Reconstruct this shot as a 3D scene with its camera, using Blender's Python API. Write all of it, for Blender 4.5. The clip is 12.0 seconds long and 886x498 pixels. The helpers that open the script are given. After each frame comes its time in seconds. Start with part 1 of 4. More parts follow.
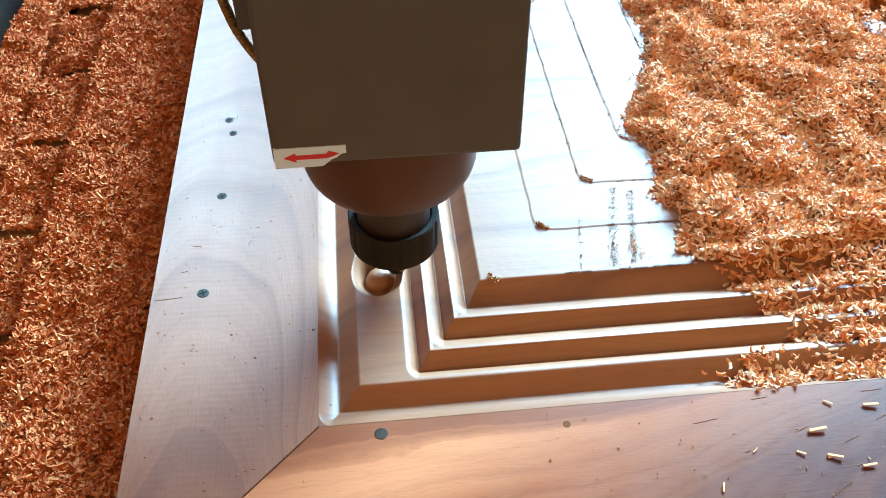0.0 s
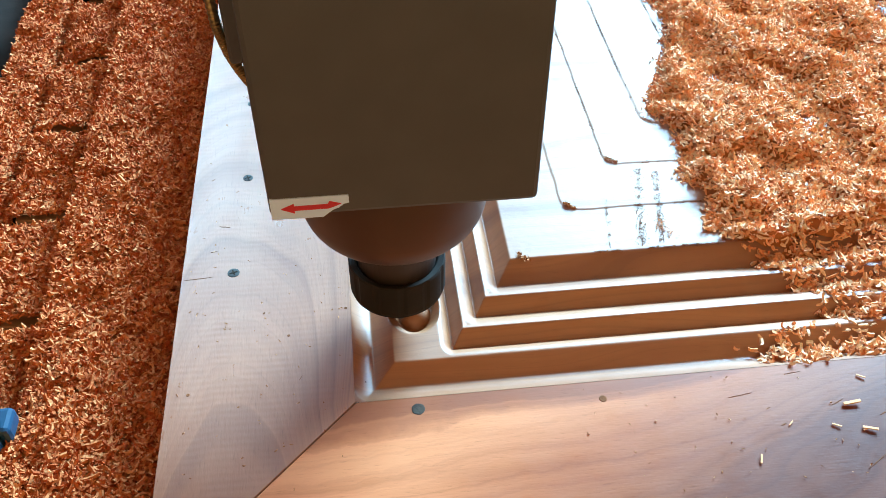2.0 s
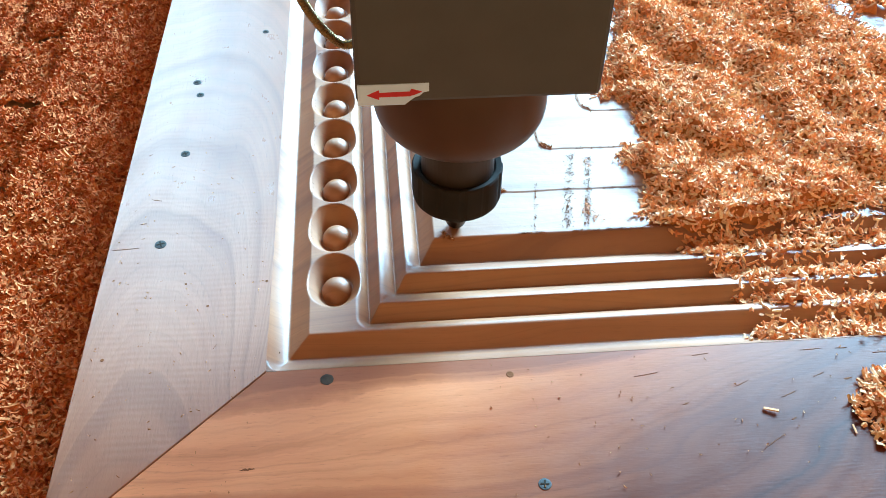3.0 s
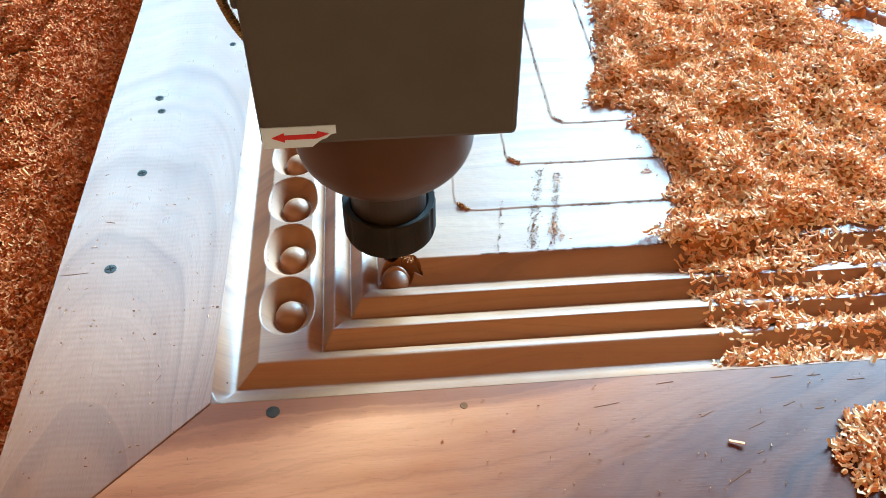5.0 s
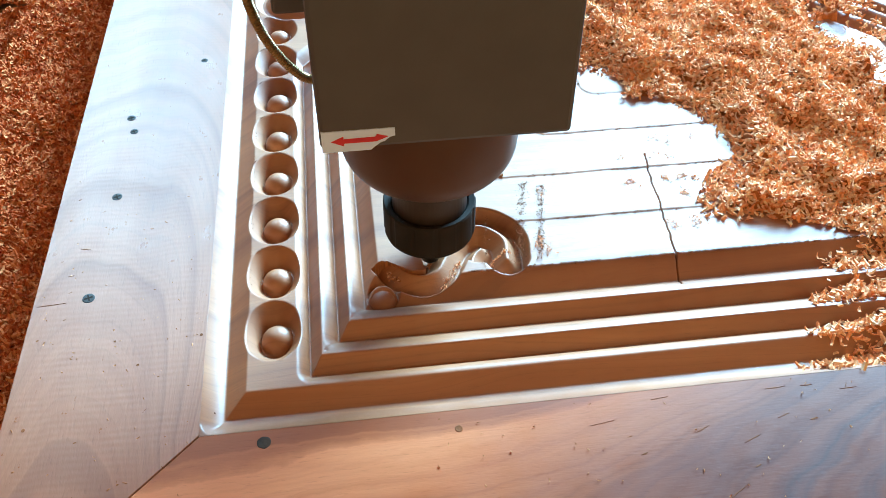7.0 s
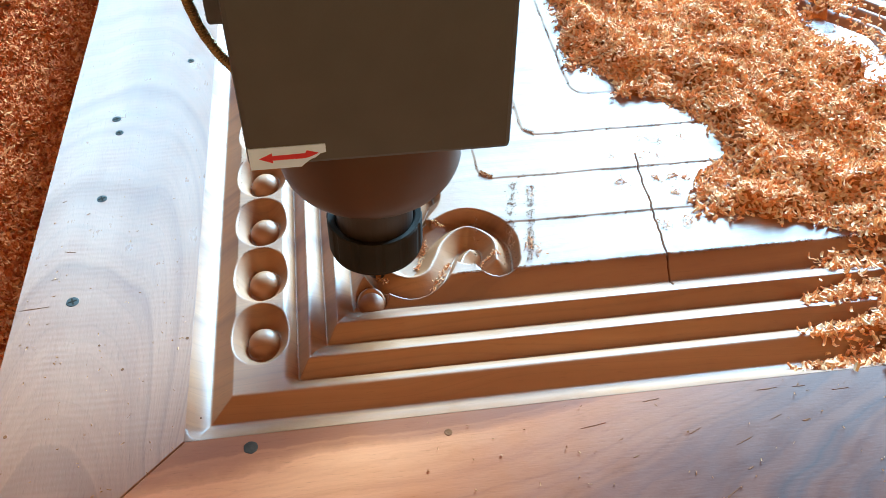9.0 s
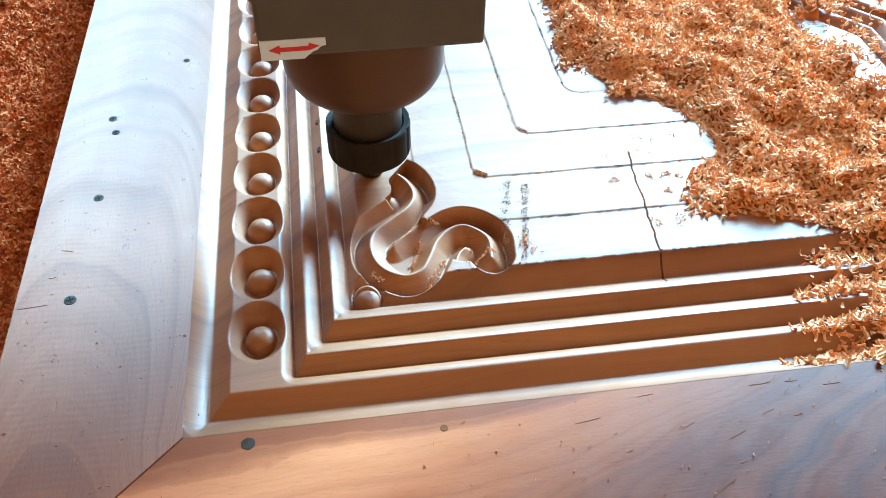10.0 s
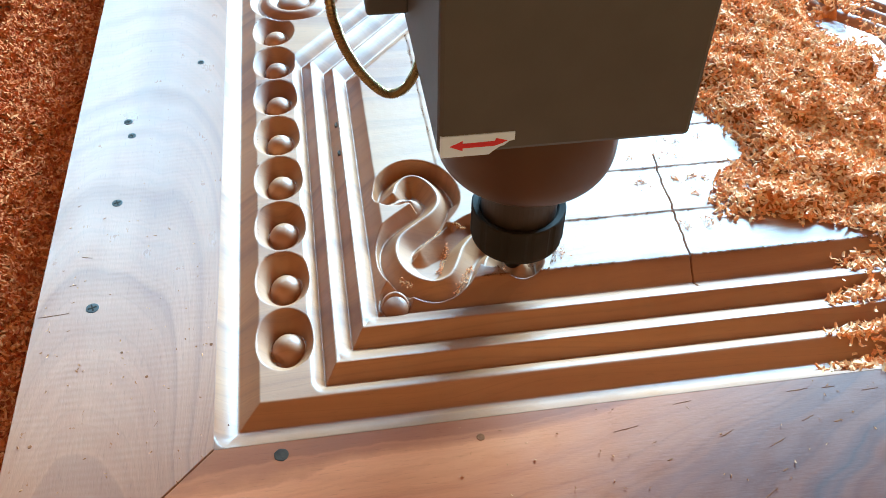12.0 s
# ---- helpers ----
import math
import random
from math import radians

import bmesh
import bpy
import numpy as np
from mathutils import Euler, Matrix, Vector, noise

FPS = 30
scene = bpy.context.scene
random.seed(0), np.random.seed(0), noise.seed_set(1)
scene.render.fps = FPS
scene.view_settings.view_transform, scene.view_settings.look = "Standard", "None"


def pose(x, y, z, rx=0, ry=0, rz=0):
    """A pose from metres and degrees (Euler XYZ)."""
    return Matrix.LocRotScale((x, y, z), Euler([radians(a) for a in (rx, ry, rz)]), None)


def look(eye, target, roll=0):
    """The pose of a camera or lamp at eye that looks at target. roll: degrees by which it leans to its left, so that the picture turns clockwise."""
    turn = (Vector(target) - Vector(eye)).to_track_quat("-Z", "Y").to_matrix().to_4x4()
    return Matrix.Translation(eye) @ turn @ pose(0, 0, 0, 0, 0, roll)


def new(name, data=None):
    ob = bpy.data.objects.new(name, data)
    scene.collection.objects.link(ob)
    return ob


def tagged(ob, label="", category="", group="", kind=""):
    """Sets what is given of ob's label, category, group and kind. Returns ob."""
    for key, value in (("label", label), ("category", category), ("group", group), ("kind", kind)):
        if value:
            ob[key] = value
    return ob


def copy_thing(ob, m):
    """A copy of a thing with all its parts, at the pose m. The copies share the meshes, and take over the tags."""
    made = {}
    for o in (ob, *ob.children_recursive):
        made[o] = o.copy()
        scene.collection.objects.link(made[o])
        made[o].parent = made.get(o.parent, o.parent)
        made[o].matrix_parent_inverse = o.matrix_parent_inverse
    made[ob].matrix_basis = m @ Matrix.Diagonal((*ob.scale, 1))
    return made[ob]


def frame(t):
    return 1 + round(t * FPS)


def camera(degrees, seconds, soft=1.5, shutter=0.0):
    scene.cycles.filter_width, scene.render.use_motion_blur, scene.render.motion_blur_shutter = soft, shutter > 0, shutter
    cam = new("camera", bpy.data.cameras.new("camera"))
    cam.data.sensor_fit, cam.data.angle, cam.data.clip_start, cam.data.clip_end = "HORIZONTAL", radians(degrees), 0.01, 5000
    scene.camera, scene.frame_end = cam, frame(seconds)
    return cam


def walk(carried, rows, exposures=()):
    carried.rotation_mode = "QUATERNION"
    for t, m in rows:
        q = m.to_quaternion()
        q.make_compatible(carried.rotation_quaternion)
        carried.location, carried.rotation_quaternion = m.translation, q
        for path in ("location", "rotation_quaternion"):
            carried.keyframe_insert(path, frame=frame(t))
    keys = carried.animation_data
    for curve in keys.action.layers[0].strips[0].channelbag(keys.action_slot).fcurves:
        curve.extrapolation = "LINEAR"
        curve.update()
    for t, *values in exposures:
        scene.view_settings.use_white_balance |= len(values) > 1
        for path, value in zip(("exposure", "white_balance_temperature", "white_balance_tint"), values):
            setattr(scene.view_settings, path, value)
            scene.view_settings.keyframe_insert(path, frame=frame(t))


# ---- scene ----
cam = camera(52.6, 12.0, 0.6)
PATH = [
    (0, (0.041, -0.286, 0.416), (0.179, 1.126, -0.993), -0.2),
    (0.5, (0.037, -0.281, 0.414), (0.18, 1.131, -0.996), -0.1),
    (1, (0.032, -0.283, 0.407), (0.178, 1.13, -1.0), -0.1),
    (1.5, (0.026, -0.292, 0.407), (0.175, 1.122, -0.999), -0.1),
    (2, (0.015, -0.294, 0.407), (0.174, 1.117, -1.0), 0.2),
    (2.5, (0.022, -0.304, 0.401), (0.184, 1.112, -1.002), 0.1),
    (3, (0.066, -0.315, 0.402), (0.21, 1.101, -1.003), 1.2),
    (3.5, (0.09, -0.315, 0.403), (0.222, 1.102, -1.003), 0.7),
    (3.7, (0.098, -0.312, 0.402), (0.228, 1.105, -1.003), 0.7),
    (5.5, (0.104, -0.287, 0.398), (0.206, 1.129, -1.011), -0.5),
    (6, (0.102, -0.281, 0.398), (0.211, 1.134, -1.011), -0.4),
    (6.5, (0.098, -0.278, 0.4), (0.249, 1.131, -1.011), -0.1),
    (7, (0.093, -0.278, 0.401), (0.274, 1.13, -1.008), 0.2),
    (9, (0.095, -0.274, 0.397), (0.295, 1.133, -1.01), 0.5),
    (9.5, (0.095, -0.275, 0.397), (0.299, 1.134, -1.008), 0.6),
    (10, (0.094, -0.278, 0.399), (0.306, 1.128, -1.008), 0.7),
    (10.5, (0.091, -0.271, 0.397), (0.305, 1.134, -1.01), 0.7),
    (11, (0.088, -0.265, 0.395), (0.302, 1.141, -1.011), 0.6),
    (11.5, (0.087, -0.268, 0.396), (0.307, 1.134, -1.013), 0.8),
    (12, (0.071, -0.266, 0.395), (0.309, 1.135, -1.012), 1.2),
]
walk(cam, [(t, look(eye, target, roll)) for t, eye, target, roll in PATH])


# ---------------------------------------------------------------- world and light
world = bpy.data.worlds.new("world")
scene.world = world
world.use_nodes = True
wn = world.node_tree.nodes
wl = world.node_tree.links
sky = wn.new("ShaderNodeTexSky")
sky.sky_type = "NISHITA"
sky.sun_disc = False
sky.sun_elevation, sky.sun_rotation = radians(38), radians(30)
wn["Background"].inputs["Strength"].default_value = 0.12
wl.new(sky.outputs["Color"], wn["Background"].inputs["Color"])

# daylight in the window opening of the workshop
def window_lamp(x, z, width, height, energy, color):
    lamp = bpy.data.lights.new("window_daylight", "AREA")
    lamp.shape, lamp.size, lamp.size_y = "RECTANGLE", width, height
    lamp.energy, lamp.color = energy, color
    new("window_daylight", lamp).matrix_world = look((x, 3.98, z), (x * 0.25, 0.2, 0.0))


window_lamp(2.88, 2.12, 2.9, 1.5, 2450, (0.298, 0.66, 0.97))    # low wide window, open sky
window_lamp(0.60, 4.23, 4.8, 0.8, 50, (0.28, 0.70, 1.0))      # high window band, blue sky
window_lamp(-1.24, 2.60, 1.7, 2.2, 140, (0.29, 0.69, 1.0))    # small low window, blue sky

EXPOSURE = 0.0
scene.view_settings.exposure = EXPOSURE


# ---------------------------------------------------------------- material tools
def material(name):
    m = bpy.data.materials.new(name)
    m.use_nodes = True
    nt = m.node_tree
    return m, nt, nt.nodes["Principled BSDF"]


def node(nt, kind, **kw):
    n = nt.nodes.new(kind)
    for k, v in kw.items():
        if k in n.inputs:
            n.inputs[k].default_value = v
    return n


def ramp(nt, stops):
    n = nt.nodes.new("ShaderNodeValToRGB")
    el = n.color_ramp.elements
    while len(el) < len(stops):
        el.new(0.5)
    for e, (p, c) in zip(el, stops):
        e.position, e.color = p, (*c, 1)
    return n


def mix(nt, a, b, f, mode="MIX"):
    n = nt.nodes.new("ShaderNodeMix")
    n.data_type, n.blend_type = "RGBA", mode
    for sock, v in ((n.inputs[0], f), (n.inputs[6], a), (n.inputs[7], b)):
        if hasattr(v, "is_linked"):
            nt.links.new(v, sock)
        else:
            sock.default_value = v if not isinstance(v, tuple) else (*v, 1)
    return n.outputs[2]


def bump(nt, bsdf, height, strength, distance):
    b = node(nt, "ShaderNodeBump", Strength=strength, Distance=distance)
    nt.links.new(height, b.inputs["Height"])
    nt.links.new(b.outputs["Normal"], bsdf.inputs["Normal"])


def coords(nt, scale, rot=0.0, loc=(0, 0, 0)):
    tc = nt.nodes.new("ShaderNodeTexCoord")
    mp = nt.nodes.new("ShaderNodeMapping")
    mp.inputs["Scale"].default_value = scale
    mp.inputs["Rotation"].default_value = (0, 0, rot)
    mp.inputs["Location"].default_value = loc
    nt.links.new(tc.outputs["Object"], mp.inputs["Vector"])
    return mp.outputs["Vector"]


def wood(name, along, light, mid, dark, rough=0.36, loc=(0, 0, 0), figure="straight", pores=0.35, depth=0.5, heart=0.0, chatter=0.0, spec=0.6, passes=0.0):
    """Planed hardwood, its grain along 'x' or 'y'. figure: straight, flame (nested arches) or sweep (bands that curve away); depth: how strong it is."""
    m, nt, bsdf = material(name)
    L = nt.links

    def calc(op, a, b=0.0, c=0.0):
        n = nt.nodes.new("ShaderNodeMath")
        n.operation = op
        for sock, v in zip(n.inputs, (a, b, c)):
            if hasattr(v, "is_linked"):
                L.new(v, sock)
            else:
                sock.default_value = v
        return n.outputs[0]

    def line_noise(value, scale, detail):
        n = nt.nodes.new("ShaderNodeTexNoise")
        n.noise_dimensions = "1D"
        n.inputs["Scale"].default_value, n.inputs["Detail"].default_value = scale, detail
        L.new(value, n.inputs["W"])
        return n.outputs["Fac"]

    sc = (2.2, 13.0, 6.0) if along == "x" else (13.0, 2.2, 6.0)
    warp = node(nt, "ShaderNodeTexNoise", Scale=1.0, Detail=2.5, Roughness=0.5)
    L.new(coords(nt, sc, 0.0, loc), warp.inputs["Vector"])
    blotch = node(nt, "ShaderNodeTexNoise", Scale=0.9, Detail=5.0, Roughness=0.6)
    L.new(coords(nt, sc, 0.0, (loc[0] + 3.1, loc[1] + 1.7, 0)), blotch.inputs["Vector"])
    fine = node(nt, "ShaderNodeTexNoise", Scale=1.0, Detail=4.0, Roughness=0.65)
    L.new(coords(nt, (90.0, 800.0, 300.0) if along == "x" else (800.0, 90.0, 300.0)), fine.inputs["Vector"])
    cloud = node(nt, "ShaderNodeTexNoise", Scale=55.0, Detail=4.0, Roughness=0.6)
    L.new(coords(nt, (1, 1, 1)), cloud.inputs["Vector"])
    tc = nt.nodes.new("ShaderNodeTexCoord")
    sep = nt.nodes.new("ShaderNodeSeparateXYZ")
    L.new(tc.outputs["Object"], sep.inputs[0])
    lng, acr = (sep.outputs["X"], sep.outputs["Y"]) if along == "x" else (sep.outputs["Y"], sep.outputs["X"])
    wob = calc("SUBTRACT", warp.outputs["Fac"], 0.5)
    if figure == "flame":
        # nested arches, flatter the further they lie along the board
        off = calc("ABSOLUTE", calc("ADD", acr, 0.066))
        off = calc("DIVIDE", off, calc("MULTIPLY_ADD", calc("MAXIMUM", lng, 0.0), 3.0, 1.0))
        para = calc("MULTIPLY", calc("MULTIPLY", off, off), calc("MULTIPLY_ADD", off, 1100.0, 15.0))
        field = calc("MULTIPLY_ADD", wob, 0.09, calc("ADD", lng, para))
        broad, narrow = line_noise(field, 26.0, 2.0), line_noise(field, 190.0, 2.0)
    elif figure == "sweep":
        away = calc("MAXIMUM", calc("SUBTRACT", lng, 0.10), 0.0)
        field = calc("MULTIPLY_ADD", calc("MULTIPLY", away, away), -1.3, acr)
        field = calc("MULTIPLY_ADD", wob, 0.085, field)
        field = calc("MULTIPLY_ADD", calc("SUBTRACT", cloud.outputs["Fac"], 0.5), 0.006, field)
        broad, narrow = line_noise(field, 34.0, 4.0), line_noise(field, 210.0, 3.0)
    else:
        field = calc("MULTIPLY_ADD", wob, 0.12, acr)
        broad, narrow = line_noise(field, 40.0, 2.0), line_noise(field, 380.0, 2.0)
    base = ramp(nt, [(0.33, dark), (0.48, mid), (0.64, light)])
    L.new(blotch.outputs["Fac"], base.inputs["Fac"])
    wide = ramp(nt, [(0.37, (0.40, 0.30, 0.26)), (0.45, (0.76, 0.68, 0.64)), (0.50, (1.0, 1.0, 1.0)), (0.58, (1.0, 1.0, 1.0)), (0.67, (0.72, 0.63, 0.58))]) if figure == "sweep" else ramp(nt, [(0.36, (0.60, 0.50, 0.46)), (0.46, (0.84, 0.79, 0.77)), (0.54, (1.0, 1.0, 1.0)), (0.66, (0.84, 0.78, 0.75))])
    L.new(broad, wide.inputs["Fac"])
    lines = ramp(nt, [(0.30, (0.55, 0.46, 0.42)), (0.42, (0.95, 0.93, 0.92)), (0.5, (1.0, 1.0, 1.0))])
    L.new(narrow, lines.inputs["Fac"])
    c1 = mix(nt, base.outputs["Color"], wide.outputs["Color"], depth, "MULTIPLY")
    c1 = mix(nt, c1, lines.outputs["Color"], depth * 0.3, "MULTIPLY")
    if heart:
        # darker heartwood towards one end, with a wavy limit along the figure
        lim = calc("ADD", calc("MULTIPLY", lng, 3.2), calc("MULTIPLY", broad, 0.55))
        lim = calc("SUBTRACT", calc("SUBTRACT", lim, calc("MULTIPLY", acr, 5.5)), 0.62)
        # the contrast also puts the sheen at the paler end into the colour
        hr = ramp(nt, [(0.0, (1, 1, 1)), (0.30, (0.60, 0.48, 0.40)), (0.75, (0.19, 0.118, 0.082))])
        L.new(lim, hr.inputs["Fac"])
        c1 = mix(nt, c1, hr.outputs["Color"], heart, "MULTIPLY")
    pr = ramp(nt, [(0.30, (0.50, 0.42, 0.38)), (0.40, (0.94, 0.92, 0.9)), (0.5, (1, 1, 1))])
    L.new(fine.outputs["Fac"], pr.inputs["Fac"])
    c2 = mix(nt, c1, pr.outputs["Color"], pores, "MULTIPLY")
    L.new(c2, bsdf.inputs["Base Color"])
    gloss = calc("MULTIPLY_ADD", fine.outputs["Fac"], 0.08, rough - 0.05)
    gloss = calc("MULTIPLY_ADD", calc("SUBTRACT", 0.5, broad), 0.22 * depth, gloss)
    gloss = calc("MULTIPLY_ADD", calc("SUBTRACT", cloud.outputs["Fac"], 0.5), 0.22, gloss)
    height = fine.outputs["Fac"]
    if passes:
        # duller and brighter lanes left by the cutter's passes
        lane = node(nt, "ShaderNodeTexNoise", Scale=1.0, Detail=4.0, Roughness=0.7)
        L.new(coords(nt, (46.0, 5.0, 5.0), 0.04), lane.inputs["Vector"])
        fleck = node(nt, "ShaderNodeTexNoise", Scale=220.0, Detail=3.0, Roughness=0.7)
        L.new(coords(nt, (1, 1, 1)), fleck.inputs["Vector"])
        gloss = calc("MULTIPLY_ADD", calc("SUBTRACT", lane.outputs["Fac"], 0.45), passes * 2.2, gloss)
        height = calc("MULTIPLY_ADD", fleck.outputs["Fac"], 0.6, height)
    L.new(gloss, bsdf.inputs["Roughness"])
    bsdf.inputs["Specular IOR Level"].default_value = spec
    if chatter:
        # faint ripples across the board from the planer
        step = calc("MULTIPLY_ADD", wob, 18.0, calc("MULTIPLY", lng, 1450.0))
        ripple = calc("MULTIPLY", calc("SINE", step), calc("MAXIMUM", calc("SUBTRACT", cloud.outputs["Fac"], 0.35), 0.0))
        height = calc("MULTIPLY_ADD", ripple, chatter, height)
    bump(nt, bsdf, height, 0.22, 0.0003)
    return m


def plain(name, color, rough, metal=0.0, grain=0.0, scale=200.0, vary=0.15):
    m, nt, bsdf = material(name)
    n1 = node(nt, "ShaderNodeTexNoise", Scale=scale, Detail=4.0)
    n2 = node(nt, "ShaderNodeTexNoise", Scale=scale / 12, Detail=2.0)
    v = coords(nt, (1, 1, 1))
    nt.links.new(v, n1.inputs["Vector"])
    nt.links.new(v, n2.inputs["Vector"])
    lo = tuple(c * (1 - vary) for c in color)
    hi = tuple(min(1, c * (1 + vary)) for c in color)
    r = ramp(nt, [(0.35, lo), (0.65, hi)])
    nt.links.new(n2.outputs["Fac"], r.inputs["Fac"])
    nt.links.new(r.outputs["Color"], bsdf.inputs["Base Color"])
    bsdf.inputs["Metallic"].default_value = metal
    bsdf.inputs["Roughness"].default_value = rough
    if grain:
        bump(nt, bsdf, n1.outputs["Fac"], grain, 0.0005)
    if rough > 0.78:
        bsdf.inputs["Specular IOR Level"].default_value = 0.15
    return m


def shavings(name, a, b, c):
    m, nt, bsdf = material(name)
    geo = nt.nodes.new("ShaderNodeNewGeometry")
    r = ramp(nt, [(0.0, a), (0.5, b), (1.0, c)])
    nt.links.new(geo.outputs["Random Per Island"], r.inputs["Fac"])
    n1 = node(nt, "ShaderNodeTexNoise", Scale=900.0, Detail=2.0)
    nt.links.new(coords(nt, (1, 1, 1)), n1.inputs["Vector"])
    fib = ramp(nt, [(0.3, (0.75, 0.7, 0.65)), (0.6, (1, 1, 1))])
    nt.links.new(n1.outputs["Fac"], fib.inputs["Fac"])
    nt.links.new(mix(nt, r.outputs["Color"], fib.outputs["Color"], 0.7, "MULTIPLY"), bsdf.inputs["Base Color"])
    bsdf.inputs["Roughness"].default_value = 0.8
    bsdf.inputs["Specular IOR Level"].default_value = 0.12
    return m


WOOD_L, WOOD_M, WOOD_D = (0.45, 0.165, 0.056), (0.40, 0.132, 0.041), (0.33, 0.092, 0.025)
mat_carved = wood("carved_wood", "x", WOOD_L, WOOD_M, WOOD_D, 0.50, (0.3, 0.1, 0), "straight", 0.3, 0.7, spec=0.85, passes=0.15)
mat_stile = wood("stile_wood", "y", (0.45, 0.172, 0.088), (0.40, 0.140, 0.068), (0.33, 0.106, 0.048), 0.33, (1.7, 0.4, 0), "flame", 0.4, 0.5, chatter=0.8, spec=0.78)
mat_rail = wood("rail_wood", "x", (0.86, 0.30, 0.13), (0.74, 0.235, 0.095), (0.54, 0.155, 0.058), 0.42, (0.2, 2.1, 0), "sweep", 0.4, 0.9, 1.0, spec=0.24)
mat_chip = shavings("wood_shavings", (0.92, 0.31, 0.115), (1.0, 0.455, 0.215), (1.0, 0.67, 0.405))
# redder, darker copy of the shavings, with the low bed's shade in its colour
mat_chip_shaded = shavings("bed_shavings", (0.42, 0.072, 0.018), (0.62, 0.145, 0.040), (0.84, 0.32, 0.12))
mat_burr = shavings("torn_wood", (0.34, 0.10, 0.03), (0.45, 0.16, 0.055), (0.62, 0.27, 0.11))
# sawdust kept darker than the shavings, to paint the shade in their gaps
mat_dust_shade = plain("sawdust", (0.50, 0.15, 0.045), 0.8, 0, 0.9, 700, 0.3)
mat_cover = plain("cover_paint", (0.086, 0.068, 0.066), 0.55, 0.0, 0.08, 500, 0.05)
# bare steel; the brown is the sawdust's reflection put into the base colour
mat_metal = plain("steel_brown_reflection", (0.125, 0.060, 0.038), 0.48, 0.75, 0.05, 300, 0.06)
mat_dark = plain("blackened_steel", (0.024, 0.016, 0.012), 0.8, 0.0, 0.05, 400, 0.2)
mat_collar = plain("browned_steel", (0.04, 0.021, 0.015), 0.55, 0.2, 0.05, 400, 0.2)
mat_carbide = plain("carbide", (0.06, 0.05, 0.045), 0.3, 0.9, 0.0, 300, 0.2)
mat_brass = plain("conduit_metal", (0.34, 0.215, 0.10), 0.36, 1.0, 0.0, 300, 0.15)
mat_white = plain("sticker_white", (0.66, 0.74, 0.98), 0.4, 0, 0, 300, 0.03)
mat_red = plain("sticker_red", (0.62, 0.03, 0.04), 0.4, 0, 0, 300, 0.05)
mat_black = plain("black_plastic", (0.02, 0.02, 0.022), 0.4, 0, 0, 300, 0.2)
mat_screw = plain("screw_steel", (0.055, 0.050, 0.045), 0.7, 0.2, 0.2, 900, 0.3)
mat_hole = plain("dark_hole", (0.03, 0.018, 0.01), 0.8)
mat_slat = plain("slat_wood", (0.36, 0.165, 0.075), 0.7, 0, 0.3, 400, 0.25)
mat_bed = plain("bed_board", (0.022, 0.013, 0.009), 0.9, 0, 0.3, 300, 0.3)
# unseen walls and ceiling; the red is added to warm the bounced light
mat_wall = plain("warm_bounce_red", (0.29, 0.085, 0.026), 0.8, 0, 0.2, 30, 0.1)
# unseen wall behind the camera, coloured to bounce warm fill onto near faces
mat_fill_bounce = plain("fill_bounce_ochre", (0.66, 0.235, 0.078), 0.85, 0, 0.2, 30, 0.1)
mat_floor = plain("concrete_floor", (0.07, 0.036, 0.022), 0.85, 0, 0.4, 20, 0.15)
mat_blue = plain("blue_clamp_paint", (0.008, 0.045, 0.085), 0.35, 0.0, 0.05, 300, 0.15)
mat_frame = plain("window_paint", (0.7, 0.7, 0.7), 0.5)


# ---------------------------------------------------------------- mesh tools
def mesh_ob(name, verts, faces, mat, parent=None, smooth=False, label=""):
    me = bpy.data.meshes.new(name)
    me.from_pydata([tuple(v) for v in verts], [], faces)
    me.update()
    me.materials.append(mat)
    if smooth:
        me.shade_smooth()
    ob = new(name, me)
    if parent is not None:
        ob.parent = parent
    if label:
        ob["label"] = label
    return ob


def part(name, bm, mat, parent=None, label="", smooth=False):
    me = bpy.data.meshes.new(name)
    bm.normal_update()
    bm.to_mesh(me)
    bm.free()
    me.materials.append(mat)
    if smooth:
        me.shade_smooth()
    ob = new(name, me)
    if parent is not None:
        ob.parent = parent
    if label:
        ob["label"] = label
    return ob


def box_bm(x0, x1, y0, y1, z0, z1, bevel=0.0, seg=2):
    bm = bmesh.new()
    bmesh.ops.create_cube(bm, size=1)
    for v in bm.verts:
        v.co = Vector(((x0 + x1) / 2 + v.co.x * (x1 - x0), (y0 + y1) / 2 + v.co.y * (y1 - y0), (z0 + z1) / 2 + v.co.z * (z1 - z0)))
    if bevel:
        bmesh.ops.bevel(bm, geom=list(bm.edges), offset=bevel, segments=seg, affect="EDGES", profile=0.5)
    return bm


def lathe_bm(profile, n=48, cx=0.0, cy=0.0):
    """Turned solid from (radius, z) pairs."""
    bm = bmesh.new()
    rows = []
    for r, z in profile:
        if r < 1e-6:
            rows.append([bm.verts.new((cx, cy, z))])
        else:
            rows.append([bm.verts.new((cx + r * math.cos(2 * math.pi * i / n), cy + r * math.sin(2 * math.pi * i / n), z)) for i in range(n)])
    for a, b in zip(rows, rows[1:]):
        for i in range(n):
            j = (i + 1) % n
            q = [a[i % len(a)], a[j % len(a)], b[j % len(b)], b[i % len(b)]]
            q = [v for k, v in enumerate(q) if v not in q[:k]]
            if len(q) > 2:
                bm.faces.new(q)
    return bm


